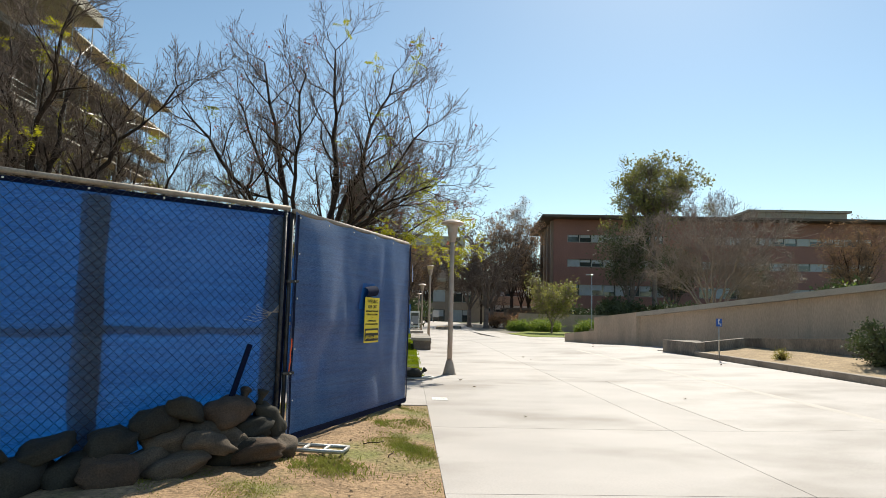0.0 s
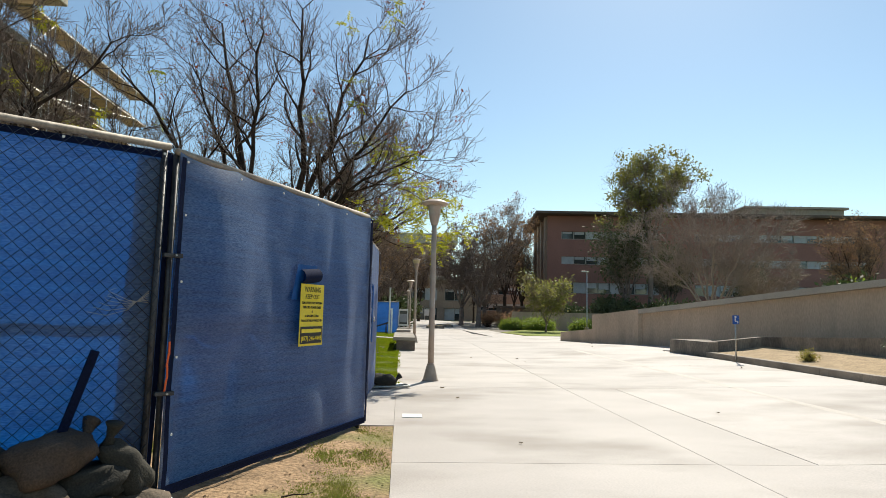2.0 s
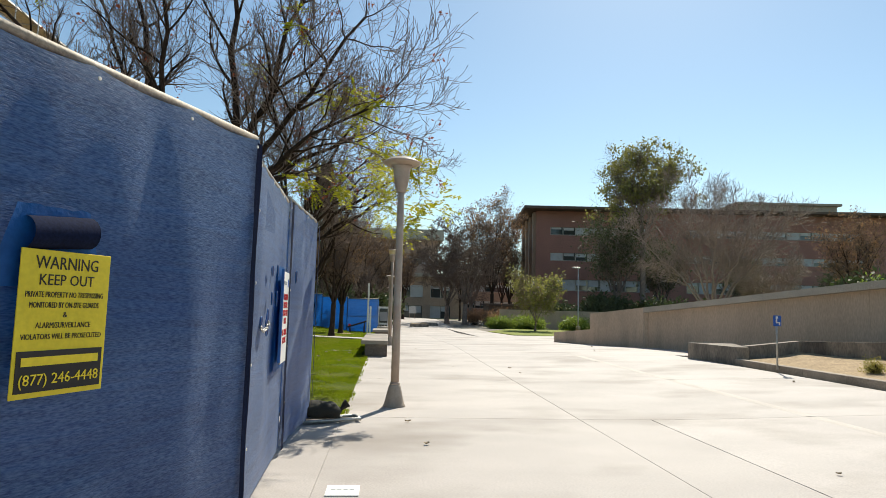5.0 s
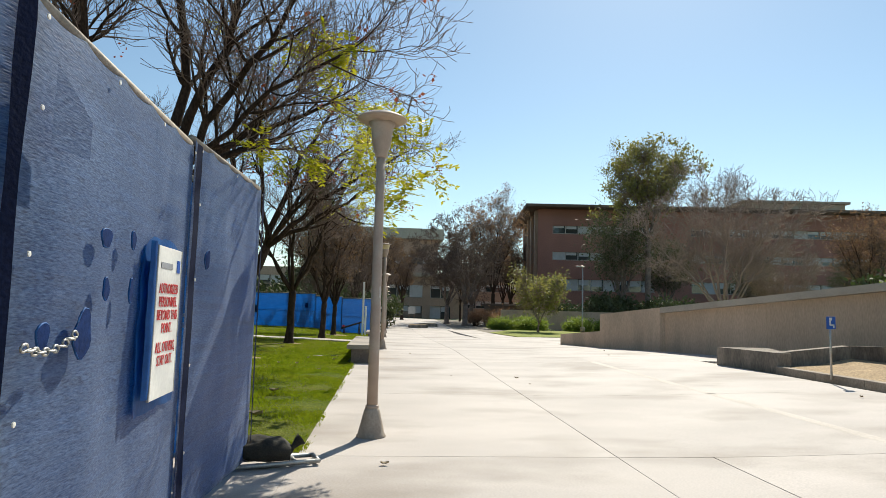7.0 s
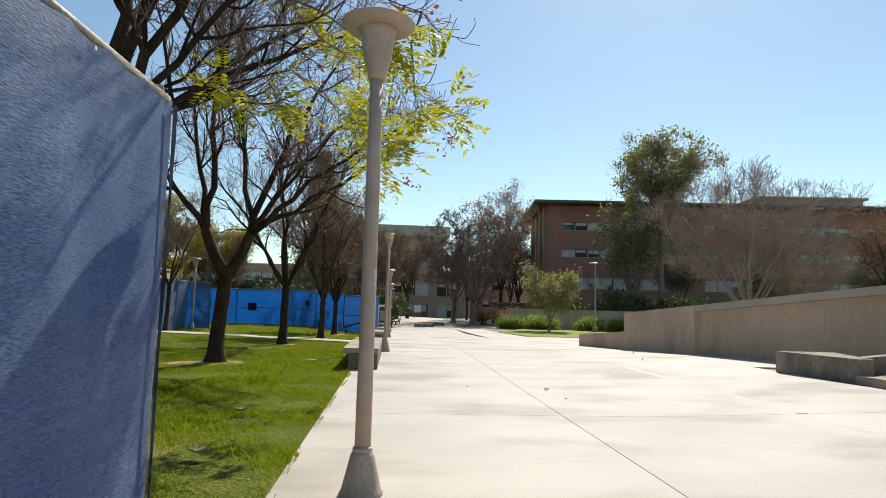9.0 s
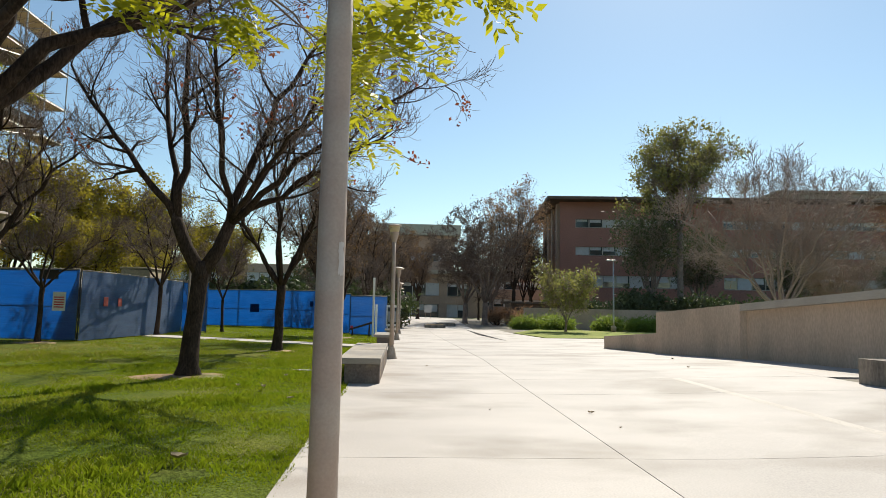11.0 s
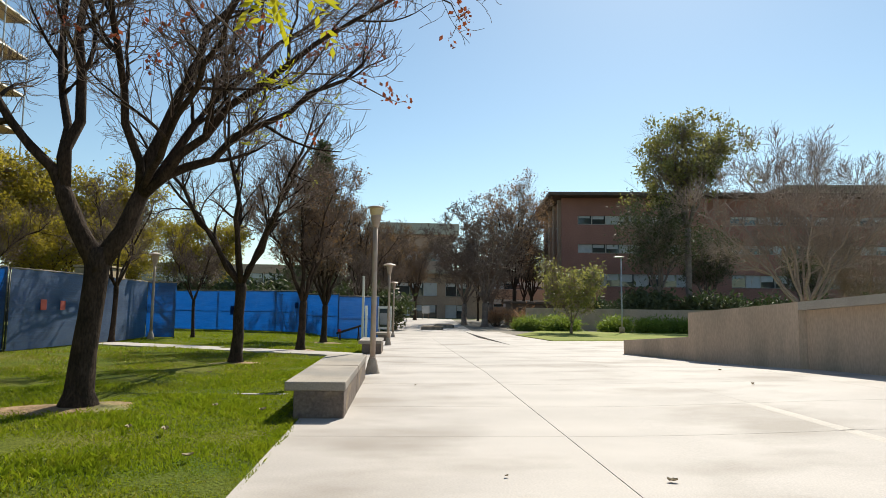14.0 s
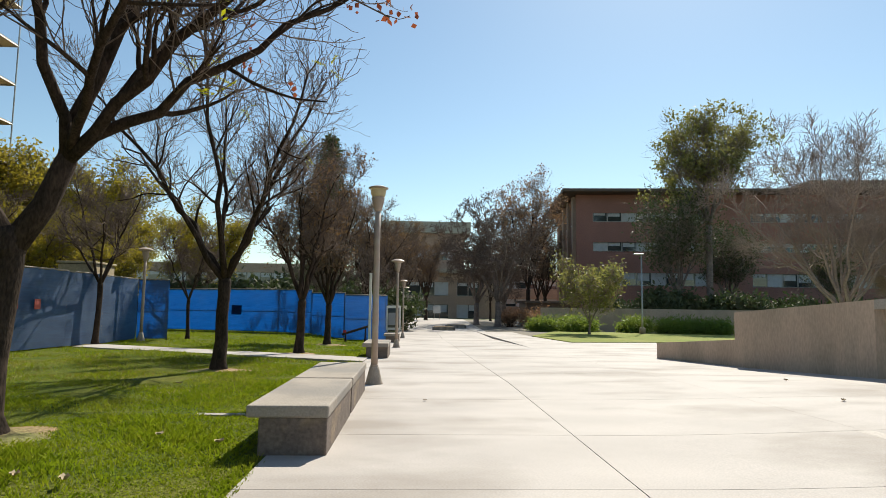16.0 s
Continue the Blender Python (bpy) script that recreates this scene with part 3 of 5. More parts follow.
fence_panel((PC[0] - 3.52, PC[1] - 0.36), (PC[0] - 7.0, PC[1] - 0.72), "blue screened fence panel turning off the walkway", seed=4.3, fine=False)


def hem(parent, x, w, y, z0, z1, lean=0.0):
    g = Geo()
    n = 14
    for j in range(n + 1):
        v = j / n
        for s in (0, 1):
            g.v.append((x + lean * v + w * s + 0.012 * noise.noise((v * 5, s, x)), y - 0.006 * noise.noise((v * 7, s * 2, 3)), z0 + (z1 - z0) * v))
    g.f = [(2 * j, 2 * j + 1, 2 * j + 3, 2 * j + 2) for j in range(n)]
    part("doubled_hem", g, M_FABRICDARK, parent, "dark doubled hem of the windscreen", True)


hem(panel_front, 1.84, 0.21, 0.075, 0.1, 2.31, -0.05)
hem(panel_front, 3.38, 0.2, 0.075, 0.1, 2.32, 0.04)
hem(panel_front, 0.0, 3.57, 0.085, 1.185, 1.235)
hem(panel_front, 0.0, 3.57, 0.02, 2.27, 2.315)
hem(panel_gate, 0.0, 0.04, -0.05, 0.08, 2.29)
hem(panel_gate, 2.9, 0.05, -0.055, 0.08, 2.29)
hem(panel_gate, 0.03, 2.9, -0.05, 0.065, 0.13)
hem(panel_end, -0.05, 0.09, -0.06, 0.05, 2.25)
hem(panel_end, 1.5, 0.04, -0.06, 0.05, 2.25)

# clamps, orange tape and the steel foot where two panels meet
for zz in (1.62, 0.72):
    cl = part("clamp", one_box((0.12, 0.05, 0.028), (3.61, -0.02, zz), 0.005), M_POST, panel_front, "steel clamp joining two posts")
    part("bolt", pipe((3.62, -0.07, zz), (3.62, 0.03, zz), 0.007, 8), M_STEEL, cl)
tape = thing("tape_strip", (PA[0] + 0.045, PA[1] - 0.05, 0.82), "torn bright orange tape tied to a fence post", "tape", "", 50)
for k in range(4):
    part("tape_piece", one_box((0.014, 0.006, 0.085), (0.004 * (k % 2), -0.004 * k, 0.078 * k - 0.04), 0.002, Euler((0.05, 0.09 * (-1) ** k, 0.2)).to_matrix()), M_ORANGE, tape)



def fence_foot(x, y, turn, z=0.0):
    ft = thing("fence_stand", (x, y, z), "flat galvanised steel foot of a fence panel", "fence foot", "fence feet", turn)
    for yy in (-0.11, 0.11):
        part("side_bar", pipe((-0.4, yy, 0.035), (0.4, yy, 0.035), 0.019), M_STEEL, ft, "", True)
    for xx in (-0.39, 0.0, 0.2, 0.39):
        part("cross_bar", pipe((xx, -0.11, 0.035), (xx, 0.11, 0.035), 0.019), M_STEEL, ft, "", True)


fence_foot(PA[0] + 0.25, PA[1] - 0.12, -10)
fence_foot(PC[0] + 0.2, PC[1] + 0.02, 20)
fence_foot(P0[0] + 0.1, P0[1] - 0.1, -50)


def sandbag(at, size, turn, tilt, material, label, seed, neck=True):
    bag = thing("sandbag", at, label, "sandbag", "piled sandbags")
    bag.matrix_basis = pose(*at, tilt[0], tilt[1], turn)
    g = Geo()
    nu, nv = 20, 10
    for j in range(nv + 1):
        b = math.pi * (j / nv - 0.5)
        for i in range(nu):
            a = 2 * math.pi * i / nu
            cx, sx = math.cos(a), math.sin(a)
            p = Vector((math.copysign(abs(cx) ** 0.75, cx) * math.cos(b) ** 0.6, math.copysign(abs(sx) ** 0.8, sx) * math.cos(b) ** 0.6, math.sin(b)))
            k = 1 + 0.34 * noise.noise(p * 1.5 + Vector((seed, 0, 0))) + 0.09 * noise.noise(p * 4.5 + Vector((0, seed, 0)))
            g.v.append((p.x * size[0] * k, p.y * size[1] * k, max(p.z * size[2] * k, -0.72 * size[2])))
    g.f = [(j * nu + i, j * nu + (i + 1) % nu, (j + 1) * nu + (i + 1) % nu, (j + 1) * nu + i) for j in range(nv) for i in range(nu)]
    part("sack", g, material, bag, "", True)
    if neck:
        g = Geo()
        g.tube([Vector((size[0] * 0.9, 0, 0)), Vector((size[0] * 1.12, 0, 0.03)), Vector((size[0] * 1.3, 0.01, 0.07)), Vector((size[0] * 1.42, 0.015, 0.09))], [0.05, 0.022, 0.04, 0.055], 9)
        part("tied_neck", g, material, bag, "", True)


rng = random.Random(4)
ux, uy = 0.81, 0.586
nx_, ny_ = 0.586, -0.81
kinds = [(M_BAG, "tan canvas sandbag leaning on the fence"), (M_BAGG, "dull green canvas sandbag on the pile"), (M_BAGB, "brown canvas sandbag on the pile")]
layout = [(-0.2, 0.22, 0.09, 0), (-0.55, 0.30, 0.09, 1), (-0.95, 0.24, 0.09, 0), (-1.35, 0.33, 0.09, 0), (-1.75, 0.25, 0.09, 1), (-2.15, 0.3, 0.09, 1), (-2.55, 0.26, 0.09, 0), (-2.95, 0.3, 0.09, 1),
          (-0.42, 0.2, 0.26, 1), (-0.78, 0.22, 0.25, 0), (-1.12, 0.22, 0.26, 0), (-1.55, 0.24, 0.25, 1), (-2.0, 0.22, 0.25, 1), (-2.6, 0.24, 0.24, 1),
          (-0.62, 0.19, 0.42, 2), (-0.98, 0.19, 0.45, 1), (-1.22, 0.2, 0.38, 1), (-0.45, 0.42, 0.08, 2), (-1.1, 0.46, 0.08, 0), (-1.6, 0.45, 0.07, 2), (-0.85, 0.4, 0.2, 0)]
for k, (s, d, zz, kind) in enumerate(layout):
    m_, lab = kinds[kind]
    sandbag((PA[0] + ux * s + nx_ * d, PA[1] + uy * s + ny_ * d, zz), (0.19 + 0.11 * rng.random(), 0.14 + 0.07 * rng.random(), 0.09 + 0.05 * rng.random()),
            36 + rng.uniform(-55, 55) + (180 if k % 3 == 0 else 0), (rng.uniform(-14, 14), rng.uniform(-20, 16)), m_, lab, k * 1.7, k % 2 == 0)
sandbag((PA[0] - 0.22 * ux + nx_ * 0.17, PA[1] - 0.22 * uy + ny_ * 0.17, 0.30), (0.2, 0.12, 0.11), 215, (0, -58), M_BAGG, "upright green canvas sandbag with tied neck", 44.0)
sandbag((PA[0] + 0.06, PA[1] - 0.12, 0.06), (0.1, 0.09, 0.06), 20, (0, 0), M_WHITE, "small pale sack beside the fence foot", 31.0, False)
sandbag((PC[0] + 0.17, PC[1] + 0.02, 0.13), (0.2, 0.15, 0.1), 15, (0, 4), M_BAGG, "dark green sandbag on the fence foot", 61.0)
prop = thing("fence_prop", (PA[0] - 0.62 * ux + 0.12 * nx_, PA[1] - 0.62 * uy + 0.12 * ny_, 0.35), "dark timber prop leaning against the fence", "prop", "", 36)
part("stake", one_box((0.05, 0.02, 0.75), (0.1, 0.03, 0.3), 0.004, Euler((0.05, 0.28, 0)).to_matrix()), M_FABRICDARK, prop)


# ---- signs on the fence ----
def on_panel(a, b, s, off=0.06):
    L = math.hypot(b[0] - a[0], b[1] - a[1])
    dx, dy = (b[0] - a[0]) / L, (b[1] - a[1]) / L
    return a[0] + dx * s + dy * off, a[1] + dy * s - dx * off, math.degrees(math.atan2(dy, dx))


sx_, sy_, st_ = on_panel(PA, PB, 1.64, 0.11)
ys = thing("warning_sign", (sx_, sy_, 0.955), "bright yellow keep-out warning sign on the fence", "sign", "", st_)
ys.matrix_basis = ys.matrix_basis @ Matrix.Scale(0.92, 4)
part("plate", one_box((0.43, 0.006, 0.6), (0, 0, 0.3), 0.002), M_YELLOW, ys)
for text, size, zz, w in (("WARNING", 0.075, 0.545, 0.30), ("KEEP OUT", 0.065, 0.475, 0.26), ("PRIVATE PROPERTY NO TRESPASSING", 0.034, 0.415, 0.37), ("MONITORED BY ON-SITE GUARDS", 0.034, 0.372, 0.33),
                          ("&", 0.034, 0.332, None), ("ALARM/SURVEILLANCE", 0.034, 0.289, 0.26), ("VIOLATORS WILL BE PROSECUTED", 0.032, 0.243, 0.38)):
    lettering(text, size, (0, -0.0045, zz), M_INK, ys, w)
part("company_band", one_box((0.40, 0.002, 0.165), (0, -0.0045, 0.105), 0.0), M_INK, ys)
part("company_bar", one_box((0.36, 0.002, 0.035), (0, -0.007, 0.145), 0.0), M_YELLOW, ys)
lettering("(877) 246-4448", 0.062, (0, -0.0075, 0.07), M_YELLOW, ys, 0.37)
fl = thing("tarp_flap", (sx_ - 0.03, sy_ - 0.02, 1.53), "bright blue tarp flap curling over a sign", "tarp", "", st_)
fl.matrix_basis = fl.matrix_basis @ Matrix.Scale(0.92, 4)
g = Geo()
for i in range(9):
    for j in range(13):
        u, v = i / 8 - 0.5, j / 12
        a = v * 4.2
        r = 0.075 - 0.012 * v
        g.v.append((u * 0.3 * (1 + 0.1 * v), 0.045 - r * math.sin(a) - 0.03, 0.09 + 0.03 * u + r * math.cos(a) - 0.04))
g.f = [(i * 13 + j, (i + 1) * 13 + j, (i + 1) * 13 + j + 1, i * 13 + j + 1) for i in range(8) for j in range(12)]
part("rolled_flap", g, M_FABRICDARK, fl, "dark rolled tongue of fabric", True)
g = Geo()
for i in range(9):
    for j in range(9):
        u, v = i / 8 - 0.5, j / 8
        g.v.append((-0.02 + u * (0.54 - 0.2 * v), 0.012 + 0.01 * noise.noise((u * 6, v * 5, 2)), -0.18 + v * 0.34 + 0.02 * noise.noise((u * 9, 1, 1))))
g.f = [(i * 9 + j, (i + 1) * 9 + j, (i + 1) * 9 + j + 1, i * 9 + j + 1) for i in range(8) for j in range(8)]
part("backing", g, M_TARP, fl, "", True)

wx, wy, wt = on_panel(PB, PJ, 1.31, 0.085)
ws = thing("site_sign", (wx, wy, 0.855), "white sign with red lettering tied to the fence", "sign", "", wt)
ws.matrix_basis = ws.matrix_basis @ Matrix.Diagonal((0.91, 1, 0.91, 1))
part("plate", one_box((0.43, 0.008, 0.8), (0, 0, 0.4), 0.003), M_WHITE, ws)
for x in (-0.212, 0.212):
    part("edge_strip", one_box((0.012, 0.012, 0.8), (x, 0, 0.4), 0.002), M_STEEL, ws)
part("logo_bar", one_box((0.2, 0.002, 0.03), (-0.06, -0.006, 0.7), 0), M_GREYINK, ws)
part("logo_block", one_box((0.055, 0.002, 0.07), (0.15, -0.006, 0.705), 0), M_SIGNBLUE, ws)
for text, zz, w in (("AUTHORIZED", 0.575, 0.36), ("PERSONNEL", 0.505, 0.34), ("BEYOND THIS", 0.435, 0.38), ("POINT.", 0.365, 0.19), ("ALL OTHERS,", 0.265, 0.36), ("STAY OUT.", 0.195, 0.28)):
    lettering(text, 0.068, (0, -0.0065, zz), M_RED, ws, w * 0.93, 1.15)
tw = thing("tarp_patch", (wx - 0.015, wy, 0.83), "crumpled bright blue tarp behind a white sign", "tarp", "", wt)
tw.matrix_basis = tw.matrix_basis @ Matrix.Diagonal((0.88, 1, 0.9, 1))
g = Geo()
for i in range(11):
    for j in range(15):
        u, v = i / 10 - 0.5, j / 14
        edge = 1 + 0.05 * noise.noise((u * 4, v * 4, 8))
        g.v.append((0.03 + u * 0.74 * edge * (1 - 0.9 * abs(v - 0.5) ** 3), 0.022 + 0.012 * noise.noise((u * 7, v * 7, 5)), -0.04 + 0.02 * noise.noise((u * 5, v, 3)) + v * 0.93 * (1 - 0.55 * abs(u) ** 3)))
g.f = [(i * 15 + j, (i + 1) * 15 + j, (i + 1) * 15 + j + 1, i * 15 + j + 1) for i in range(10) for j in range(14)]
part("sheet", g, M_TARP, tw, "", True)
g = Geo()
for i in range(5):
    for j in range(15):
        u, v = i / 4, j / 14
        g.v.append((-0.31 + 0.09 * u * (1 - 0.4 * abs(v - 0.5)) + 0.015 * noise.noise((u * 7, v * 9, 5)), -0.008 - 0.02 * math.sin(u * 3.1), 0.05 + v * 0.8))
g.f = [(i * 15 + j, (i + 1) * 15 + j, (i + 1) * 15 + j + 1, i * 15 + j + 1) for i in range(4) for j in range(14)]
part("folded_edge", g, M_TARP, tw, "", True)
for k, (s, zz, w, h, seg) in enumerate(((0.54, 1.55, 0.09, 0.08, 0), (0.82, 1.57, 0.045, 0.08, 0), (0.57, 1.36, 0.05, 0.08, 0), (0.83, 1.36, 0.04, 0.09, 0), (0.4, 1.2, 0.13, 0.16, 0), (0.22, 1.58, 0.08, 0.12, 1), (0.12, 1.2, 0.07, 0.1, 0))):
    hx, hy, ht = on_panel(*((PB, PJ), (PJ, PC))[seg], s, 0.075)
    tear = thing("fabric_tear", (hx, hy, zz), "torn hole with curling blue edges in the windscreen", "fabric tear", "fabric tears", ht)
    g = Geo()
    ring = [Vector((0.5 * w * math.cos(a) * (1 + 0.2 * math.sin(3 * a + k)), 0, 0.5 * h * math.sin(a) * (1 + 0.15 * math.cos(2 * a + k)))) for a in [i * math.pi / 8 for i in range(16)]]
    ring.append(ring[0].copy())
    g.tube(ring, [0.004] * 17, 6, False)
    part("curled_edge", g, M_TARP, tear, "", True)
    g = Geo()
    g.add([p + Vector((0, -0.004, 0)) for p in ring[:16]], [tuple(range(16))])
    part("hole", g, M_PATCH, tear, "dark hole in the fabric")
ch = thing("chain", (*on_panel(PB, PJ, 0.14, 0.1)[:2], 1.18), "steel chain holding the fence panels together", "chain", "", wt)
for k in range(11):
    g = Geo()
    pts = [Vector((0.02 * math.cos(a), 0, 0.011 * math.sin(a))) for a in [i * math.pi / 5 for i in range(11)]]
    g.tube(pts, [0.004] * 11, 6, False)
    lk = part("link", g, M_STEEL, ch, "", True)
    lk.matrix_basis = pose(-0.17 + 0.031 * k, 0, -0.02 + 0.0012 * (k - 4) ** 2, 90 * (k % 2), -8 + 2 * k, 0)
fl2 = thing("torn_corner", (*on_panel(PB, PJ, 0.1, 0.08)[:2], 1.98), "torn blue flap at the fence panel edge", "tarp", "", wt)
g = Geo()
for i in range(6):
    for j in range(6):
        u, v = i / 5, j / 5
        g.v.append((0.2 * u - 0.04, -0.03 * u - 0.03 * noise.noise((u * 5, v * 5, 3)), -0.2 + 0.26 * v * (1 - 0.5 * u)))
g.f = [(i * 6 + j, (i + 1) * 6 + j, (i + 1) * 6 + j + 1, i * 6 + j + 1) for i in range(5) for j in range(5)]
part("flap", g, M_FABRIC, fl2, "", True)


# ---- path lamps ----
def lamp_post(x, y, label, brim=0.265, lens=False):
    lp = thing("lamp_post", (x, y, gz(x, y)), label, "lamp post", "walkway lamp posts")
    part("base", spun([(0.15, -0.02), (0.15, 0.015), (0.138, 0.03), (0.12, 0.1), (0.098, 0.19), (0.082, 0.26), (0.07, 0.285), (0.06, 0.29)], 28), M_LAMPBASE, lp, "conical concrete lamp base", True)
    part("collar", spun([(0.068, 0.28), (0.068, 0.31), (0.06, 0.318)], 24), M_LAMP, lp, "", True)
    part("pole", spun([(0.056, 0.30), (0.053, 1.2), (0.049, 2.3), (0.047, 2.93)], 24), M_LAMP, lp, "", True)
    hd = part("head", spun([(0.06, 2.9), (0.066, 2.915), (0.07, 2.95), (0.084, 2.99), (0.1, 3.06), (0.106, 3.10), (0.108, 3.11), (0.108, 3.13)] + ([(0.106, 3.14)] if lens else [(0.116, 3.2), (0.123, 3.24), (0.15, 3.28)]), 28), M_LAMP, lp, "tapered metal lamp head", True)
    if lens:
        part("diffuser", spun([(0.1, 3.13), (0.12, 3.18), (0.134, 3.25), (0.134, 3.29)], 28), M_LENS, hd, "pale amber diffuser", True)
        part("cap", spun([(0.14, 3.285), (brim, 3.29), (brim, 3.305), (0.12, 3.325), (0.03, 3.335)], 28), M_LAMP, hd, "", True)
    else:
        part("brim", spun([(0.15, 3.275), (0.22, 3.285), (brim, 3.31), (brim + 0.004, 3.318), (brim - 0.01, 3.328), (0.2, 3.36), (0.12, 3.39), (0.03, 3.4)], 32), M_LAMP, hd, "wide shallow metal brim", True)
    return lp


near_lamp = lamp_post(0.905, 13.70, "tan painted lamp post with a wide brim")
g = Geo()
for j in range(10):
    v = j / 9
    for i in range(6):
        a = radians(-52 + 40 * (i / 5) * (0.75 + 0.35 * noise.noise((v * 4, 1, 2))) + 8 * noise.noise((v * 5, 2, 7)))
        g.v.append((0.0535 * math.cos(a), 0.0535 * math.sin(a), 1.41 + 0.12 * v + 0.02 * noise.noise((i * 0.7, v, 3))))
g.f = [(j * 6 + i, j * 6 + i + 1, (j + 1) * 6 + i + 1, (j + 1) * 6 + i) for j in range(9) for i in range(5)]
part("worn_patch", g, M_WORN, near_lamp, "pale worn patch in the paint", True)
lamp_post(0.88, 26.75, "tan lamp post with an exposed amber diffuser", 0.17, True)
for yy in (40.1, 52.4, 65.0, 77.0):
    lamp_post(0.86, yy, "tan painted lamp post with a wide brim further along")
for xx, yy in ((-8.75, 26.9), (-8.35, 39.2)):
    lamp_post(xx, yy, "tan painted lamp post standing on the lawn")


# ---- concrete benches ----
def bench(x, y, length, label, z):
    bn = thing("concrete_bench", (x, y, z), label, "bench", "concrete benches along the walkway")
    part("base", one_box((0.59, length - 0.03, 0.34), (0.0, length / 2, 0.15), 0.015), M_BENCH, bn, "stained brown concrete base with its front's shade in the colour")
    part("seat_slab", one_box((0.71, length, 0.105), (-0.045, length / 2, 0.37), 0.016), M_BENCH_TOP, bn, "smooth grey concrete slab with rounded edges")


bench(0.50, 21.8, 2.03, "long grey concrete bench block on the walkway edge", 0.0)
bench(0.50, 23.91, 2.05, "second grey concrete bench block behind the first", 0.0)
bench(0.52, 33.4, 1.9, "grey concrete bench block before a lamp post", gz(0.5, 34))
bench(0.52, 45.2, 1.9, "grey concrete bench block far along the walkway", gz(0.5, 46))

# ---- planting bed sign, metal plate and litter ----
ps = thing("access_sign", (9.16, 17.96, 0.2), "small blue access sign on a thin steel post", "sign")
part("post", pipe((0, 0, 0), (0, 0, 1.16), 0.02, 8), M_STEEL, ps, "", True)
pl = part("plate", one_box((0.18, 0.006, 0.23), (0, -0.03, 1.04), 0.002), M_SIGNBLUE, ps, "blue sign plate with a white mark")
for size, at in (((0.05, 0.003, 0.05), (-0.01, -0.036, 1.11)), ((0.03, 0.003, 0.09), (-0.02, -0.036, 1.04)), ((0.09, 0.003, 0.025), (0.015, -0.036, 1.0)), ((0.025, 0.003, 0.06), (0.05, -0.036, 0.975))):
    part("mark", one_box(size, at, 0.0), M_WHITE, pl)
mp_ = thing("cover_plate", (0.5, 9.9, 0.004), "pale square metal cover set in the pavement", "cover plate")
part("lid", one_box((0.24, 0.25, 0.006), (0, 0, 0), 0.001), M_WHITE, mp_)
for k in range(4):
    part("slot", one_box((0.03, 0.008, 0.002), (-0.07 + 0.045 * k, 0.02, 0.0042), 0.0), M_GREYINK, mp_)
rng = random.Random(11)
for k, (x, y, s) in enumerate(((3.56, 19.15, 0.04), (3.6, 18.2, 0.02), (1.55, 8.35, 0.02), (4.6, 10.3, 0.025), (1.05, 12.55, 0.035), (1.2, 11.4, 0.03), (7.4, 24.6, 0.045), (1.7, 24.9, 0.025), (8.3, 16.2, 0.04), (8.2, 27.2, 0.045), (2.3, 19.3, 0.02), (-0.9, 20.9, 0.055), (-0.3, 19.8, 0.045), (-1.3, 21.0, 0.05), (-0.85, 22.4, 0.05), (-2.1, 26.2, 0.05), (-0.6, 16.6, 0.07), (-0.45, 14.6, 0.09), (-0.2, 22.1, 0.05))):
    lf = thing("dry_leaf", (x, y, gz(x, y) + (0.012 if x > 0.3 else 0.05)), "small curled dry leaf lying on the ground", "leaf", "fallen leaves", rng.uniform(0, 360))
    g = Geo()
    for i in range(6):
        for j in range(4):
            u, v = i / 5 - 0.5, j / 3 - 0.5
            g.v.append((u * 2 * s, v * s * math.cos(u * 2.6) * 1.4, s * (0.9 * u * u + 1.5 * v * v) + 0.2 * s * noise.noise((u * 4, v * 4, k))))
    g.f = [(i * 4 + j, (i + 1) * 4 + j, (i + 1) * 4 + j + 1, i * 4 + j + 1) for i in range(5) for j in range(3)]
    part("blade", g, M_TANLEAF, lf, "", True)

wt_ = thing("loose_wire", (PA[0] - 0.27 * ux + 0.05 * nx_, PA[1] - 0.27 * uy + 0.05 * ny_, 1.3), "loose bright wire and torn film on the fence", "wire", "", 36)
r = random.Random(6)
for k in range(6):
    g = Geo()
    z = 0.03 * (k - 2)
    g.tube([Vector((-0.2 + 0.03 * k, -0.01, z)), Vector((-0.1, -0.03 - 0.01 * (k % 2), z - 0.02)), Vector((0.02, -0.02, z * 0.4 - 0.02)), Vector((0.14, -0.01, 0.05 - z * 0.5))], [0.002] * 4, 4, False)
    part("strand", g, M_STEEL, wt_)


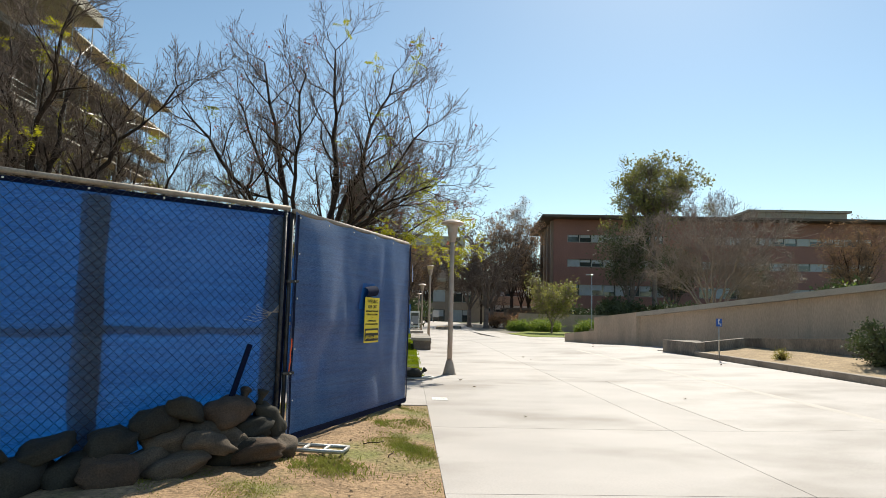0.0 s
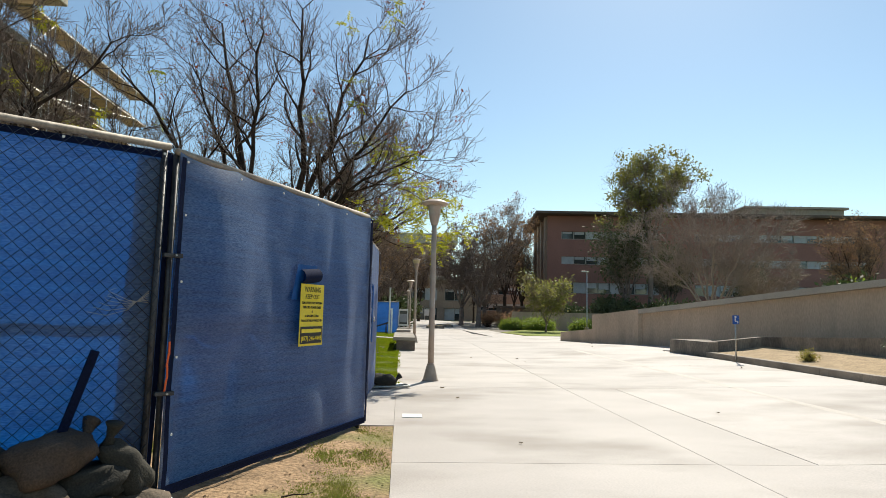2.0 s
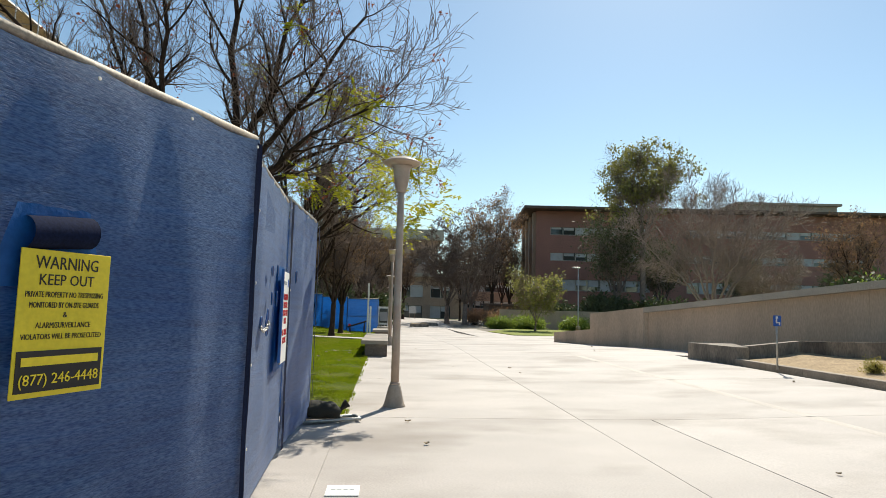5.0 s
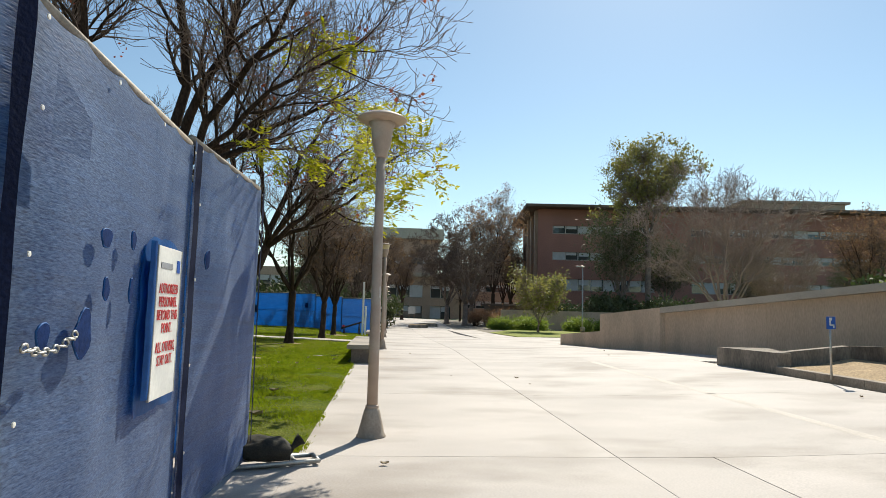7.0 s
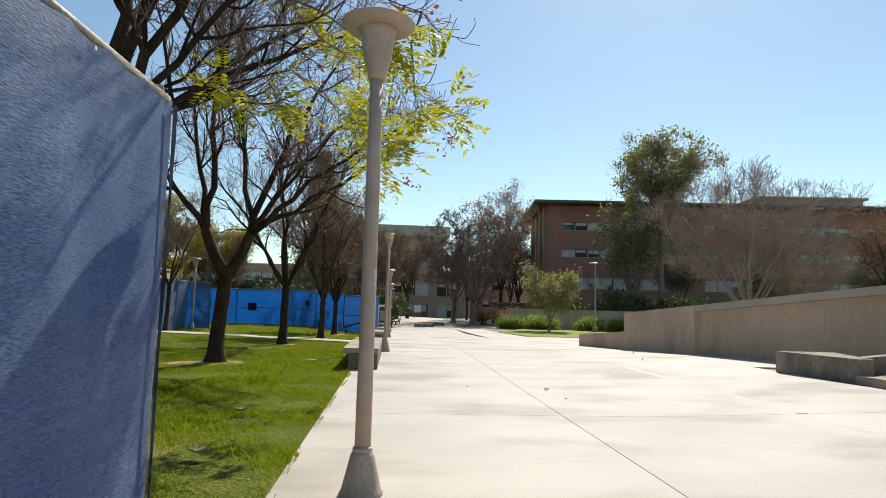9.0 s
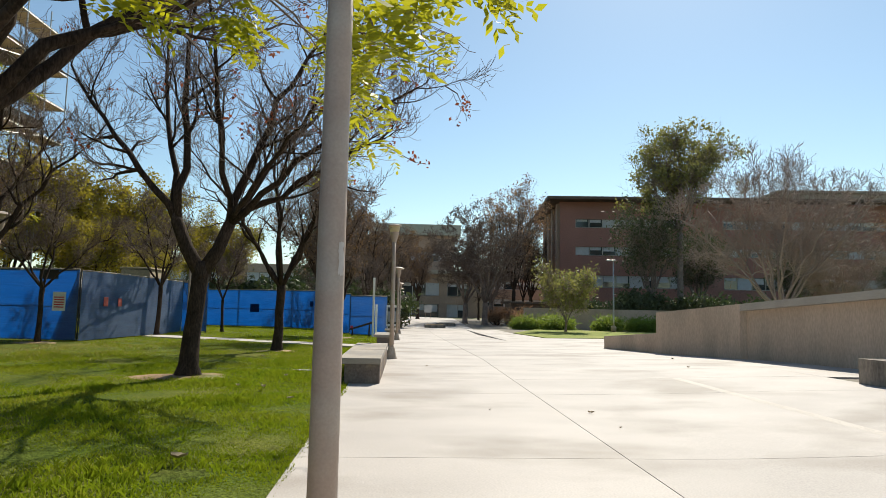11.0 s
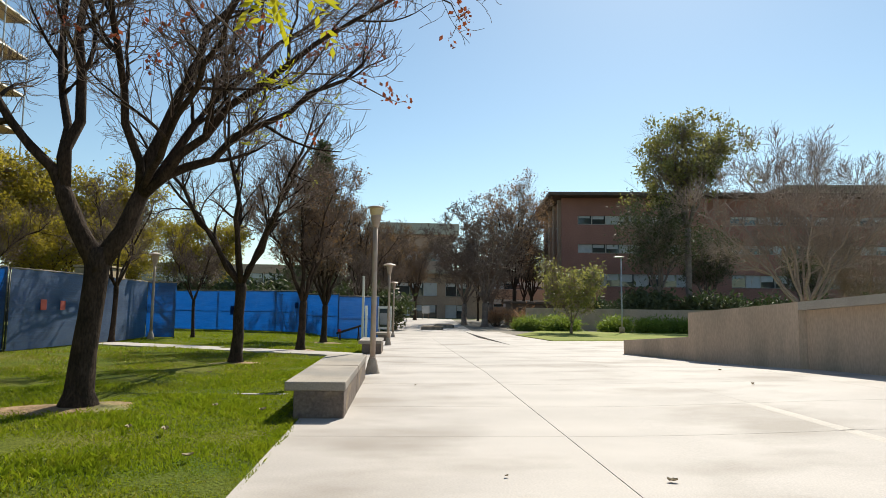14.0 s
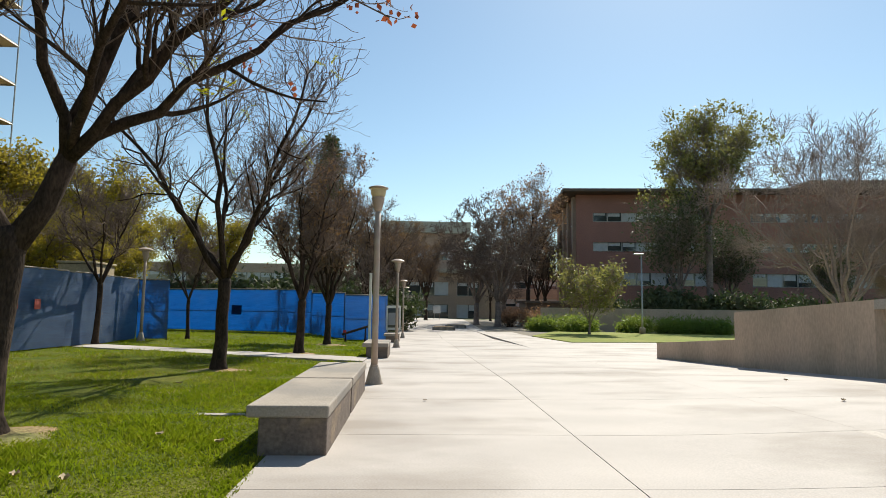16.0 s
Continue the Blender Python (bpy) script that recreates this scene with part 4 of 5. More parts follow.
# ---- trees ----
class Tree:
    """Grows limbs, branches and twigs, and remembers the tips."""

    def __init__(self, seed, kids, reach, wobble, lift, ratio=0.55, levels=4, thin=0.0038):
        self.thin, self.forks = thin, {}
        self.rng = random.Random(seed)
        self.wood, self.branches, self.twigs, self.tips = Geo(), Geo(), Geo(), []
        self.kids, self.reach, self.wobble, self.lift, self.ratio, self.levels = kids, reach, wobble, lift, ratio, levels

    def rv(self):
        r = self.rng
        return Vector((r.gauss(0, 1), r.gauss(0, 1), r.gauss(0, 1)))

    def put(self, lvl, pts, rads):
        if lvl <= 1:
            self.wood.tube(pts, rads, 9)
        elif lvl == 2:
            self.branches.tube(pts, rads, 6, False)
        else:
            self.twigs.tube(pts, rads, 4 if lvl == 3 else 3, False)

    def spawn(self, lvl, p, d, length, r, i, n):
        if lvl >= self.levels:
            return
        k = self.kids[lvl]
        count = int(k) + (1 if self.rng.random() < k - int(k) else 0)
        for _ in range(count):
            side = d.cross(self.rv()).normalized()
            a = radians(self.rng.uniform(24, 62))
            nd = d * math.cos(a) + side * math.sin(a)
            self.grow(lvl + 1, p, nd, length * self.ratio * self.rng.uniform(0.65, 1.25) * (1.15 - 0.5 * i / n), max(r * 0.54, self.thin))

    def grow(self, lvl, p, d, length, r):
        n = (8, 8, 7, 6, 4)[min(lvl, 4)]
        pts, rads = [p.copy()], [r]
        end = 0.004 if lvl > 2 else r * 0.3
        for i in range(n):
            d = (d + self.rv() * self.wobble * (1.0, 1.0, 1.2, 1.5, 1.7)[min(lvl, 4)] + Vector((0, 0, self.lift[min(lvl, 4)]))).normalized()
            p = p + d * (length / n)
            rr = r + (end - r) * (i + 1) / n
            pts.append(p.copy())
            rads.append(max(rr, self.thin * 0.75))
            if i >= 1 or lvl > 2:
                self.spawn(lvl, p, d, length, rr, i, n)
        self.put(lvl, pts, rads)
        if lvl >= self.levels - 1:
            self.tips.append((p.copy(), d.copy()))

    def fork(self, top, tgt, r):
        """The end of the main limb that leads from the trunk's top towards tgt: one to each side, made once."""
        key = 1 if tgt[0] > 0.3 else -1
        if key not in self.forks:
            top = Vector(top)
            end = top + Vector((0.42 * key, 0.12 * key, 0.85))
            mid = top.lerp(end, 0.5) + Vector((0.05 * key, 0.03, -0.03))
            self.wood.tube([top - Vector((0.04 * key, 0, 0.14)), mid, end, end + Vector((0.05 * key, 0, 0.14))], [r * 1.15, r, r * 0.9, r * 0.55], 11)
            self.forks[key] = end
        return self.forks[key]

    def leader(self, p0, p1, r, bow=0.25):
        """A main limb that bends from p0 up and out to p1."""
        n = 9
        p0, p1 = Vector(p0), Vector(p1)
        mid = p0.lerp(p1, 0.45) + Vector((0, 0, bow * (p1 - p0).length)) + self.rv() * 0.12
        pts, rads = [], []
        length = (p1 - p0).length
        for i in range(n + 1):
            s = i / n
            p = p0 * (1 - s) ** 2 + mid * 2 * s * (1 - s) + p1 * s * s + self.rv() * (0.05 * length / 5 if 0 < i else 0)
            pts.append(p)
            rads.append(r * (1 - 0.82 * s) + 0.006)
        for i in range(3, n + 1):
            d = (pts[i] - pts[i - 1]).normalized()
            self.spawn(1, pts[i], d, self.reach, rads[i] * 1.1, i * 0.6, n)
        self.put(1, pts, rads)

    def spray(self, c, n, spread=0.3):
        """A side shoot from the nearest branch to c, with n twigs at its end; returns their tips."""
        c = Vector(c)
        start = min((Vector(v) for v in self.branches.v[::3]), key=lambda v: (v - c).length + (0.6 if v.z > c.z + 0.5 else 0.0))
        mid = start.lerp(c, 0.55) + self.rv() * 0.06 + Vector((0, 0, 0.08))
        self.twigs.tube([start, mid, c], [0.012, 0.009, 0.006], 5, False)
        k = len(self.tips)
        d = (c - start).normalized()
        for _ in range(n):
            self.grow(4, c + self.rv() * spread * 0.25, (d + self.rv() * 0.7).normalized(), spread * self.rng.uniform(0.7, 1.5), 0.005)
        return self.tips[k:]

    def trunk(self, base, top, r, flare=1.6):
        base, top = Vector(base), Vector(top)
        pts = [base + Vector((0, 0, -0.1)), base + Vector((0, 0, 0.04)), base + Vector((0, 0, 0.2))] + [base.lerp(top, s) + self.rv() * 0.015 for s in (0.35, 0.6, 0.85)] + [top, top + (top - base).normalized() * 0.12]
        self.wood.tube(pts, [r * flare, r * flare * 0.92, r * 1.15, r, r * 0.94, r * 0.95, r * 1.0, r * 0.7], 14)

    def make(self, name, at, label, bark=None, twig=None, group="", turn=0.0):
        ob = thing(name, at, label, "tree", group, turn)
        part("trunk", self.wood, bark or M_BARK, ob, "", True)
        tagged(part("branch_work", self.branches, bark or M_BARK, ob, "", True), "", "", "", "stuff")
        tagged(part("twig_haze", self.twigs, twig or M_TWIG, ob), "", "", "", "stuff")
        return ob


def leaf_quads(points, size, per, scatter, seed, droop=0.0, slim=0.45):
    """Loose leaves about the points: an array of quads."""
    r = np.random.RandomState(seed)
    c = np.repeat(np.asarray(points, float).reshape(-1, 3), per, 0)
    c = c + r.normal(0, scatter, c.shape)
    a = r.normal(0, 1, c.shape)
    a[:, 2] -= droop
    a /= np.linalg.norm(a, axis=1)[:, None]
    b = np.cross(a, r.normal(0, 1, c.shape))
    b /= np.linalg.norm(b, axis=1)[:, None] + 1e-9
    s = size * r.uniform(0.6, 1.3, (len(c), 1))
    return np.stack([c, c + a * s * 0.5 + b * s * slim * 0.5, c + a * s, c + a * s * 0.5 - b * s * slim * 0.5], 1)


def pinnate(tips, seed, leaflets=9, size=0.075, per=3):
    """Feathered leaves: pairs of leaflets along drooping stalks."""
    r = np.random.RandomState(seed)
    out = []
    for p, d in tips:
        for _ in range(per):
            ax = np.array(d) * 0.4 + r.normal(0, 0.6, 3)
            ax[2] -= 0.25
            ax /= np.linalg.norm(ax)
            sd = np.cross(ax, (0, 0, 1)) + 1e-6
            sd /= np.linalg.norm(sd)
            for k in range(leaflets):
                s = 0.06 + 0.27 * k / leaflets
                c = np.array(p) + ax * s + np.array((0, 0, -0.25 * s * s))
                for w in (-1, 1):
                    a = sd * w * 0.9 + ax * 0.45 + r.normal(0, 0.12, 3)
                    a /= np.linalg.norm(a)
                    b = np.cross(a, r.normal(0, 0.5, 3) + (0, 0, 1))
                    b /= np.linalg.norm(b) + 1e-9
                    z = size * (1 - 0.35 * abs(k / leaflets - 0.4)) * r.uniform(0.85, 1.15)
                    out.append([c, c + a * z * 0.45 + b * z * 0.19, c + a * z, c + a * z * 0.45 - b * z * 0.19])
    return np.array(out)


def leaves(name, quads, material, parent, label=""):
    return tagged(part(name, quads_mesh(name, quads, material), material, parent, label), "", "", "", "stuff")


# the tree behind the screened fence, with hanging green sprays on the walkway side
t0 = Tree(3, (0, 1.75, 1.6, 0.8, 0), 2.0, 0.12, (0, 0, 0.09, 0.14, 0.15), 0.64)
t0.trunk((0, 0, 0), (0.12, 0.0, 1.75), 0.19)
for tgt, r in (((-3.0, -0.8, 6.2), 0.085), ((-1.3, 0.6, 8.0), 0.10), ((0.6, 0.1, 8.3), 0.10), ((2.2, -0.4, 7.4), 0.085), ((-2.3, 1.4, 7.2), 0.075), ((3.1, 0.9, 4.6), 0.075), ((2.6, 2.2, 5.4), 0.08), ((0.2, -1.8, 6.8), 0.07), ((3.1, -1.7, 5.7), 0.075), ((3.3, -1.8, 4.3), 0.055)):
    t0.leader(t0.fork((0.12, 0, 1.75), tgt, 0.13), tgt, r * 0.85, 0.12 if tgt[0] > 2 else 0.06)
r0 = random.Random(8)
green = []
for c, n in (((4.0, -1.7, 3.0), 7), ((3.6, -1.75, 3.4), 6), ((3.3, -1.4, 4.5), 7), ((2.7, -1.1, 4.75), 4), ((2.6, -0.4, 3.4), 5), ((2.15, -0.7, 3.45), 4), ((3.4, 0.7, 3.45), 6), ((3.55, 1.3, 3.2), 6), ((3.15, 0.9, 3.6), 4), ((3.05, 2.0, 4.3), 4), ((2.3, 1.5, 5.2), 4), ((3.7, -1.8, 2.6), 4), ((3.3, -0.3, 3.9), 6), ((2.9, 0.4, 4.5), 4)):
    green += t0.spray(c, n, 0.2)
tree0 = t0.make("tree", (-2.8, 16.0, 0), "tall nearly bare tree with yellow-green leaf sprays")
green += [(p, d) for p, d in t0.tips if r0.random() < 0.0012]
leaves("leaf_sprays", pinnate(green, 5, 7, 0.095, 5), M_LEAF, tree0, "yellow-green feathered leaves")
pods = [p for p, d in t0.tips if r0.random() < 0.012]
leaves("pod_mass", leaf_quads([tuple(p) for p in pods], 0.06, 7, 0.05, 6, 0.6, 0.7), M_POD, tree0, "rust red papery seed pods")

# the lawn tree that the walk passes
t1 = Tree(12, (0, 1.6, 1.5, 0.8, 0), 1.75, 0.13, (0, 0, 0.07, 0.12, 0.13), 0.63)
t1.trunk((0, 0, 0), (0.12, 0, 1.9), 0.15, 1.7)
for tgt, r in (((-2.3, -0.2, 5.4), 0.085), ((-0.35, 0.2, 7.7), 0.095), ((2.3, 0.4, 6.9), 0.10), ((3.5, -0.2, 4.5), 0.08), ((3.8, -1.2, 4.9), 0.08), ((-1.3, 1.4, 7.1), 0.075), ((2.7, 1.3, 6.0), 0.08), ((0.5, -1.7, 6.4), 0.07), ((2.5, -2.5, 4.3), 0.06)):
    t1.leader(t1.fork((0.12, 0, 1.85), tgt, 0.115), tgt, r * 0.8, 0.05)
pod_tips = t1.spray((4.6, -1.5, 4.5), 4, 0.2) + t1.spray((3.85, -1.4, 3.6), 3, 0.15)
low_spray = t1.spray((2.8, -2.7, 3.25), 4, 0.08)
tree1 = t1.make("tree", (-2.56, 22.5, 0.0), "bare lawn tree with dark trunk and rusty pods")
few = [x for x in t1.tips if r0.random() < 0.001]
for spot, n in ((Vector((1.7, 0.0, 3.7)), 1), (Vector((2.1, 0.1, 3.2)), 1)):
    few += sorted(t1.tips, key=lambda x: (x[0] - spot).length)[:n]
leaves("leaf_sprays", np.concatenate([pinnate(few, 7, leaflets=7, size=0.08, per=2), pinnate(low_spray, 8, leaflets=6, size=0.065, per=3)]), M_LEAF, tree1, "few yellow-green leaves")
pods = [p for p, d in t1.tips if r0.random() < 0.018] + [p for p, d in pod_tips]
leaves("pod_mass", leaf_quads([tuple(p) for p in pods], 0.065, 9, 0.05, 8, 0.6, 0.7), M_POD, tree1, "rust red papery seed pods")


def vase_tree(seed, height, spread, trunk_h, r, leaders, kids=(0, 1.7, 1.6, 1.4, 0), levels=4, wobble=0.12, lift=(0, 0, 0.08, 0.11, 0.11), ratio=0.62, lean=(0.05, 0.0), thin=0.0045):
    t = Tree(seed, kids, height * 0.27, wobble, lift, ratio, levels, thin)
    top = Vector((lean[0], lean[1], trunk_h))
    t.trunk((0, 0, 0), top, r)
    for k in range(leaders):
        a = 2 * math.pi * (k + 0.35 * t.rng.random()) / leaders
        q = t.rng.uniform(0.35, 1.0)
        t.leader(top, (top.x + spread * q * math.cos(a), top.y + spread * q * math.sin(a), trunk_h + (height - trunk_h) * (1.02 - 0.42 * q * q)), r * 0.47, 0.08)
    return t


def tip_points(t, share, seed):
    r = random.Random(seed)
    return [tuple(p) for p, d in t.tips if r.random() < share]


t2 = vase_tree(21, 6.6, 3.2, 1.75, 0.125, 7, (0, 1.5, 1.4, 0.8, 0))
tree2 = t2.make("tree", (-2.33, 28.85, gz(-2.3, 28.9)), "slender bare lawn tree with dark trunk")
leaves("leaf_sprays", pinnate([x for x in t2.tips if r0.random() < 0.002], 9), M_LEAF, tree2, "few yellow-green leaves")
t3 = vase_tree(22, 5.4, 2.3, 1.5, 0.12, 7, (0, 1.8, 1.7, 1.3, 0))
tree3 = t3.make("tree", (-1.82, 34.6, gz(-1.8, 34.6)), "twiggy lawn tree with withered brown leaves", group="brown lawn trees")
leaves("crown", leaf_quads(tip_points(t3, 0.13, 3), 0.10, 3, 0.08, 4), M_DEADLEAF, tree3, "withered brown leaves")
for x, y, s, a in ((-1.85, 40.6, 1.0, 70), (-1.7, 58.5, 1.5, 200), (-2.0, 74.0, 1.6, 120), (0.2, 84.0, 1.7, 250), (3.0, 97.0, 1.8, 77), (22.5, 114.0, 2.3, 200), (-17.5, 38.5, 1.2, 130), (-3.5, 104.0, 1.9, 150), (-0.5, 70.0, 1.3, 5)):
    copy_thing(tree3, pose(x, y, gz(x, y), 0, 0, a) @ Matrix.Scale(s, 4))
# thin trees by the far fence and over the fence
t5 = vase_tree(31, 5.2, 2.4, 1.9, 0.085, 5, (0, 1.6, 1.6, 1.3, 0))
tree5 = t5.make("tree", (-8.55, 36.4, gz(-8.5, 36.4)), "thin bare tree before the blue fence", group="thin bare trees")
for x, y, s, a in ((-9.75, 30.6, 0.85, 80), (-7.45, 41.3, 0.8, 150), (-3.6, 50.5, 0.75, 44), (-0.9, 52.0, 0.9, 200)):
    copy_thing(tree5, pose(x, y, gz(x, y), 0, 0, a) @ Matrix.Scale(s, 4))
t6 = vase_tree(41, 7.6, 3.6, 1.9, 0.16, 8, (0, 1.7, 1.6, 1.2, 0))
tree6 = t6.make("tree", (-8.2, 13.4, 0), "dense bare tree with scattered yellow leaves", group="trees inside the fence")
leaves("leaf_sprays", pinnate([x for x in t6.tips if r0.random() < 0.0022], 19, leaflets=7, size=0.095, per=7), M_LEAF, tree6, "scattered yellow leaves")
for x, y, s, a in ((-9.2, 19.8, 0.95, 140), (-12.5, 16.5, 1.05, 260), (-6.6, 22.5, 0.75, 15)):
    copy_thing(tree6, pose(x, y, 0, 0, 0, a) @ Matrix.Scale(s, 4))


def leafy(seed, height, spread, trunk_h, r, material, label, at, leaf, per, scatter, share=0.5, leaders=7, kids=(0, 1.6, 1.5, 1.2, 0), group="", droop=0.3, twig=None, slim=0.45):
    t = vase_tree(seed, height, spread, trunk_h, r, leaders, kids, 4, thin=0.009)
    ob = t.make("tree", at, label, M_GREYBARK if twig else None, twig, group)
    leaves("crown", leaf_quads(tip_points(t, share, seed), leaf, per, scatter, seed, droop, slim), material, ob)
    return ob


olive = leafy(51, 8.2, 3.6, 1.6, 0.17, M_OLIVE, "leafy olive-yellow tree behind the blue fence", (-16.5, 49.0, 0), 0.22, 7, 0.24, 0.5, group="olive trees behind the fence")
for x, y, s, a in ((-20.5, 46.0, 1.1, 100), (-15.5, 66.0, 1.0, 220), (-25.0, 52.0, 1.2, 40), (-18.5, 57.0, 0.85, 300), (-15.0, 43.5, 0.65, 160), (-19.0, 40.0, 0.7, 60), (-22.0, 58.0, 1.0, 10), (-13.4, 47.0, 0.5, 20)):
    copy_thing(olive, pose(x, y, 0, 0, 0, a) @ Matrix.Scale(s, 4))
euc = leafy(61, 20.4, 4.25, 10.5, 0.33, M_EUC, "tall airy eucalyptus tree before the brick building", (31.8, 78.0, -0.5), 0.42, 60, 0.38, 0.03, 9, (0, 1.5, 1.4, 1.1, 0), twig=M_GREYBARK)
dk = leafy(62, 13.5, 3.6, 3.0, 0.3, M_DARKLEAF, "dull dark green tree beside the brick building", (29.3, 80.0, -0.5), 0.36, 8, 0.5, 0.11, 9, (0, 1.6, 1.5, 1.3, 0), group="dark trees", twig=M_TWIGGREY)
for x, y, s, a in ((37.0, 84.0, 0.8, 90), (46.0, 80.0, 0.62, 190), (58.0, 78.0, 0.6, 50)):
    copy_thing(dk, pose(x, y, -0.5, 0, 0, a) @ Matrix.Scale(s, 4))
leafy(63, 5.2, 2.4, 0.6, 0.08, M_EUC, "small olive green tree with grey twigs in the flower bed", (14.2, 60.5, -0.5), 0.24, 6, 0.3, 0.13, 6, (0, 1.9, 1.7, 1.3, 0), twig=M_TWIGGREY)
rust = leafy(64, 16.0, 4.5, 4.0, 0.25, M_RUSTLEAF, "tall bare tree with pale rusty leaves", (14.8, 88.0, -0.6), 0.3, 3, 0.3, 0.3, 7, (0, 1.7, 1.6, 1.2, 0), group="rusty trees")
for x, y, s, a in ((50.0, 66.0, 0.75, 80), (18.8, 102.0, 0.8, 130), (12.0, 101.0, 0.62, 220)):
    copy_thing(rust, pose(x, y, -0.6, 0, 0, a) @ Matrix.Scale(s, 4))
gn = vase_tree(71, 12.5, 5.4, 2.3, 0.3, 8, (0, 1.6, 1.4, 0.6, 0), 4, 0.34, (0, 0, 0.02, 0.03, 0.03), thin=0.03)
gnarl = gn.make("tree", (9.7, 76.5, gz(9, 70)), "gnarled bare tree with a twisted crown", M_GREYBARK, M_TWIG, group="gnarled plaza trees")
for x, y, s, a in ((8.2, 82.5, 0.95, 60), (12.5, 92.0, 1.0, 30)):
    copy_thing(gnarl, pose(x, y, -0.57, 0, 0, a) @ Matrix.Scale(s, 4))
fz = vase_tree(81, 10.6, 6.0, 1.5, 0.17, 12, (0, 1.8, 1.6, 1.1, 0), 4, 0.13, (0, 0, 0.07, 0.09, 0.08), 0.64, thin=0.0115)
fuzzy = fz.make("tree", (24.0, 47.6, -0.45), "broad grey bare tree with fine hazy twigs", M_TWIGGREY, M_TWIGGREY, "grey bare trees")
copy_thing(fuzzy, pose(31.0, 52.0, -0.5, 0, 0, 120) @ Matrix.Scale(0.64, 4))

# conifer
cf = thing("tree", (-6.6, 73.0, -0.3), "tall dark green conifer behind the blue fence", "tree")
g = Geo()
g.tube([Vector((0, 0, -0.1)), Vector((0, 0, 5)), Vector((0.1, 0, 12.0))], [0.22, 0.15, 0.03], 10)
part("trunk", g, M_BARK, cf, "", True)
r = random.Random(5)
pts = []
for k in range(1500):
    z = 1.2 + 11.0 * r.random() ** 1.25
    rad = 3.3 * max(1 - (z - 1.2) / 11.2, 0.02) ** 0.75 * r.uniform(0.25, 1.0) * (1 + 0.22 * math.sin(z * 4 + 2 * math.sin(3 * k)))
    a = r.uniform(0, 6.283)
    pts.append((rad * math.cos(a), rad * math.sin(a), z - 0.15 * rad))
leaves("crown", leaf_quads(pts, 0.34, 9, 0.2, 3, 0.4, 0.3), M_DARKLEAF, cf)
cf.matrix_basis = cf.matrix_basis @ Matrix.Scale(1.4, 4)


# ---- shrubs and beds ----
def shrub(name, at, size, material, label, leaf, count, seed, group="", category="shrub", slim=0.45):
    ob = thing(name, at, label, category, group)
    r = random.Random(seed)
    g = Geo()
    pts = []
    for k in range(26):
        a, q, h = r.uniform(0, 6.283), math.sqrt(r.random()), r.uniform(0.45, 1.0)
        tip = Vector((size[0] * q * math.cos(a), size[1] * q * math.sin(a), size[2] * h * (1.05 - 0.45 * q * q)))
        g.tube([Vector((tip.x * 0.2, tip.y * 0.2, -0.05)), Vector((tip.x * 0.6, tip.y * 0.6, tip.z * 0.6)), tip], [0.03, 0.018, 0.006], 4, False)
        for j in range(10):
            s = r.uniform(0.35, 1.05)
            pts.append((tip.x * s + r.gauss(0, size[0] * 0.1), tip.y * s + r.gauss(0, size[1] * 0.1), max(0.02, tip.z * s + r.gauss(0, size[2] * 0.07))))
    part("stems", g, M_BARK, ob)
    leaves("foliage", leaf_quads(pts, leaf, count, leaf * 0.8, seed, -0.2, slim), material, ob)
    return ob


shrub("shrub", (11.1, 13.9, 0.3), (0.85, 1.05, 1.2), M_DARKLEAF, "rounded dark green shrub in the planting bed", 0.08, 26, 3)
shrub("grass_tuft", (10.1, 16.4, 0.3), (0.16, 0.16, 0.2), M_STRAW, "small dry grass tuft in the planting bed", 0.09, 4, 9, "", "grass tuft", 0.12)
bed_shrub = shrub("bed_plant", (12.0, 66.5, -0.5), (1.0, 0.9, 0.95), M_HEDGE, "low bright green plants in the flower bed", 0.32, 8, 13, "flower bed plants", "plant", 0.2)
r = random.Random(2)
for k in range(24):
    s = r.random()
    x, y = 11.5 + 13.5 * s + r.uniform(-0.5, 0.5), 67.0 - 3.6 * s + r.uniform(-1.2, 1.2)
    copy_thing(bed_shrub, pose(x, y, -0.52, 0, 0, r.uniform(0, 360)) @ Matrix.Scale(r.uniform(0.6, 1.1), 4))
# Dark leaf masses added where shade lies under the trees, and as background filling.
dark_shrub = shrub("shrub", (20.0, 73.0, -0.5), (2.2, 1.8, 2.8), M_DARKLEAF, "dark green shrub added to stand for shaded understory", 0.4, 14, 23, "dark background shrubs")
for k in range(26):
    x = 22 + 2.3 * k * (1.0 if k < 14 else 1.15)
    copy_thing(dark_shrub, pose(x, 74 + r.uniform(-3, 5) - 0.1 * k, -0.5, 0, 0, r.uniform(0, 360)) @ Matrix.Scale(r.uniform(0.8, 1.5), 4))
for k in range(12):
    copy_thing(dark_shrub, pose(-34 + 2.6 * k, 66 + r.uniform(-3, 6), -0.2, 0, 0, r.uniform(0, 360)) @ Matrix.Scale(r.uniform(0.7, 1.3), 4))
for k in range(9):
    copy_thing(dark_shrub, pose(-15.5 + 1.9 * k, 62 + r.uniform(-2, 3), -0.4, 0, 0, r.uniform(0, 360)) @ Matrix.Scale(r.uniform(0.95, 1.4), 4))
for x, y, s in ((30.0, 40.0, 1.0), (34.0, 36.0, 1.1), (28.0, 33.0, 0.9)):
    copy_thing(dark_shrub, pose(x, y, 1.2, 0, 0, 30 * x) @ Matrix.Scale(s, 4))
yellow_shrub = shrub("shrub", (27.5, 36.0, 1.6), (1.6, 1.4, 1.9), M_HEDGE, "bright yellow-green shrub above the ramp wall", 0.2, 16, 33)
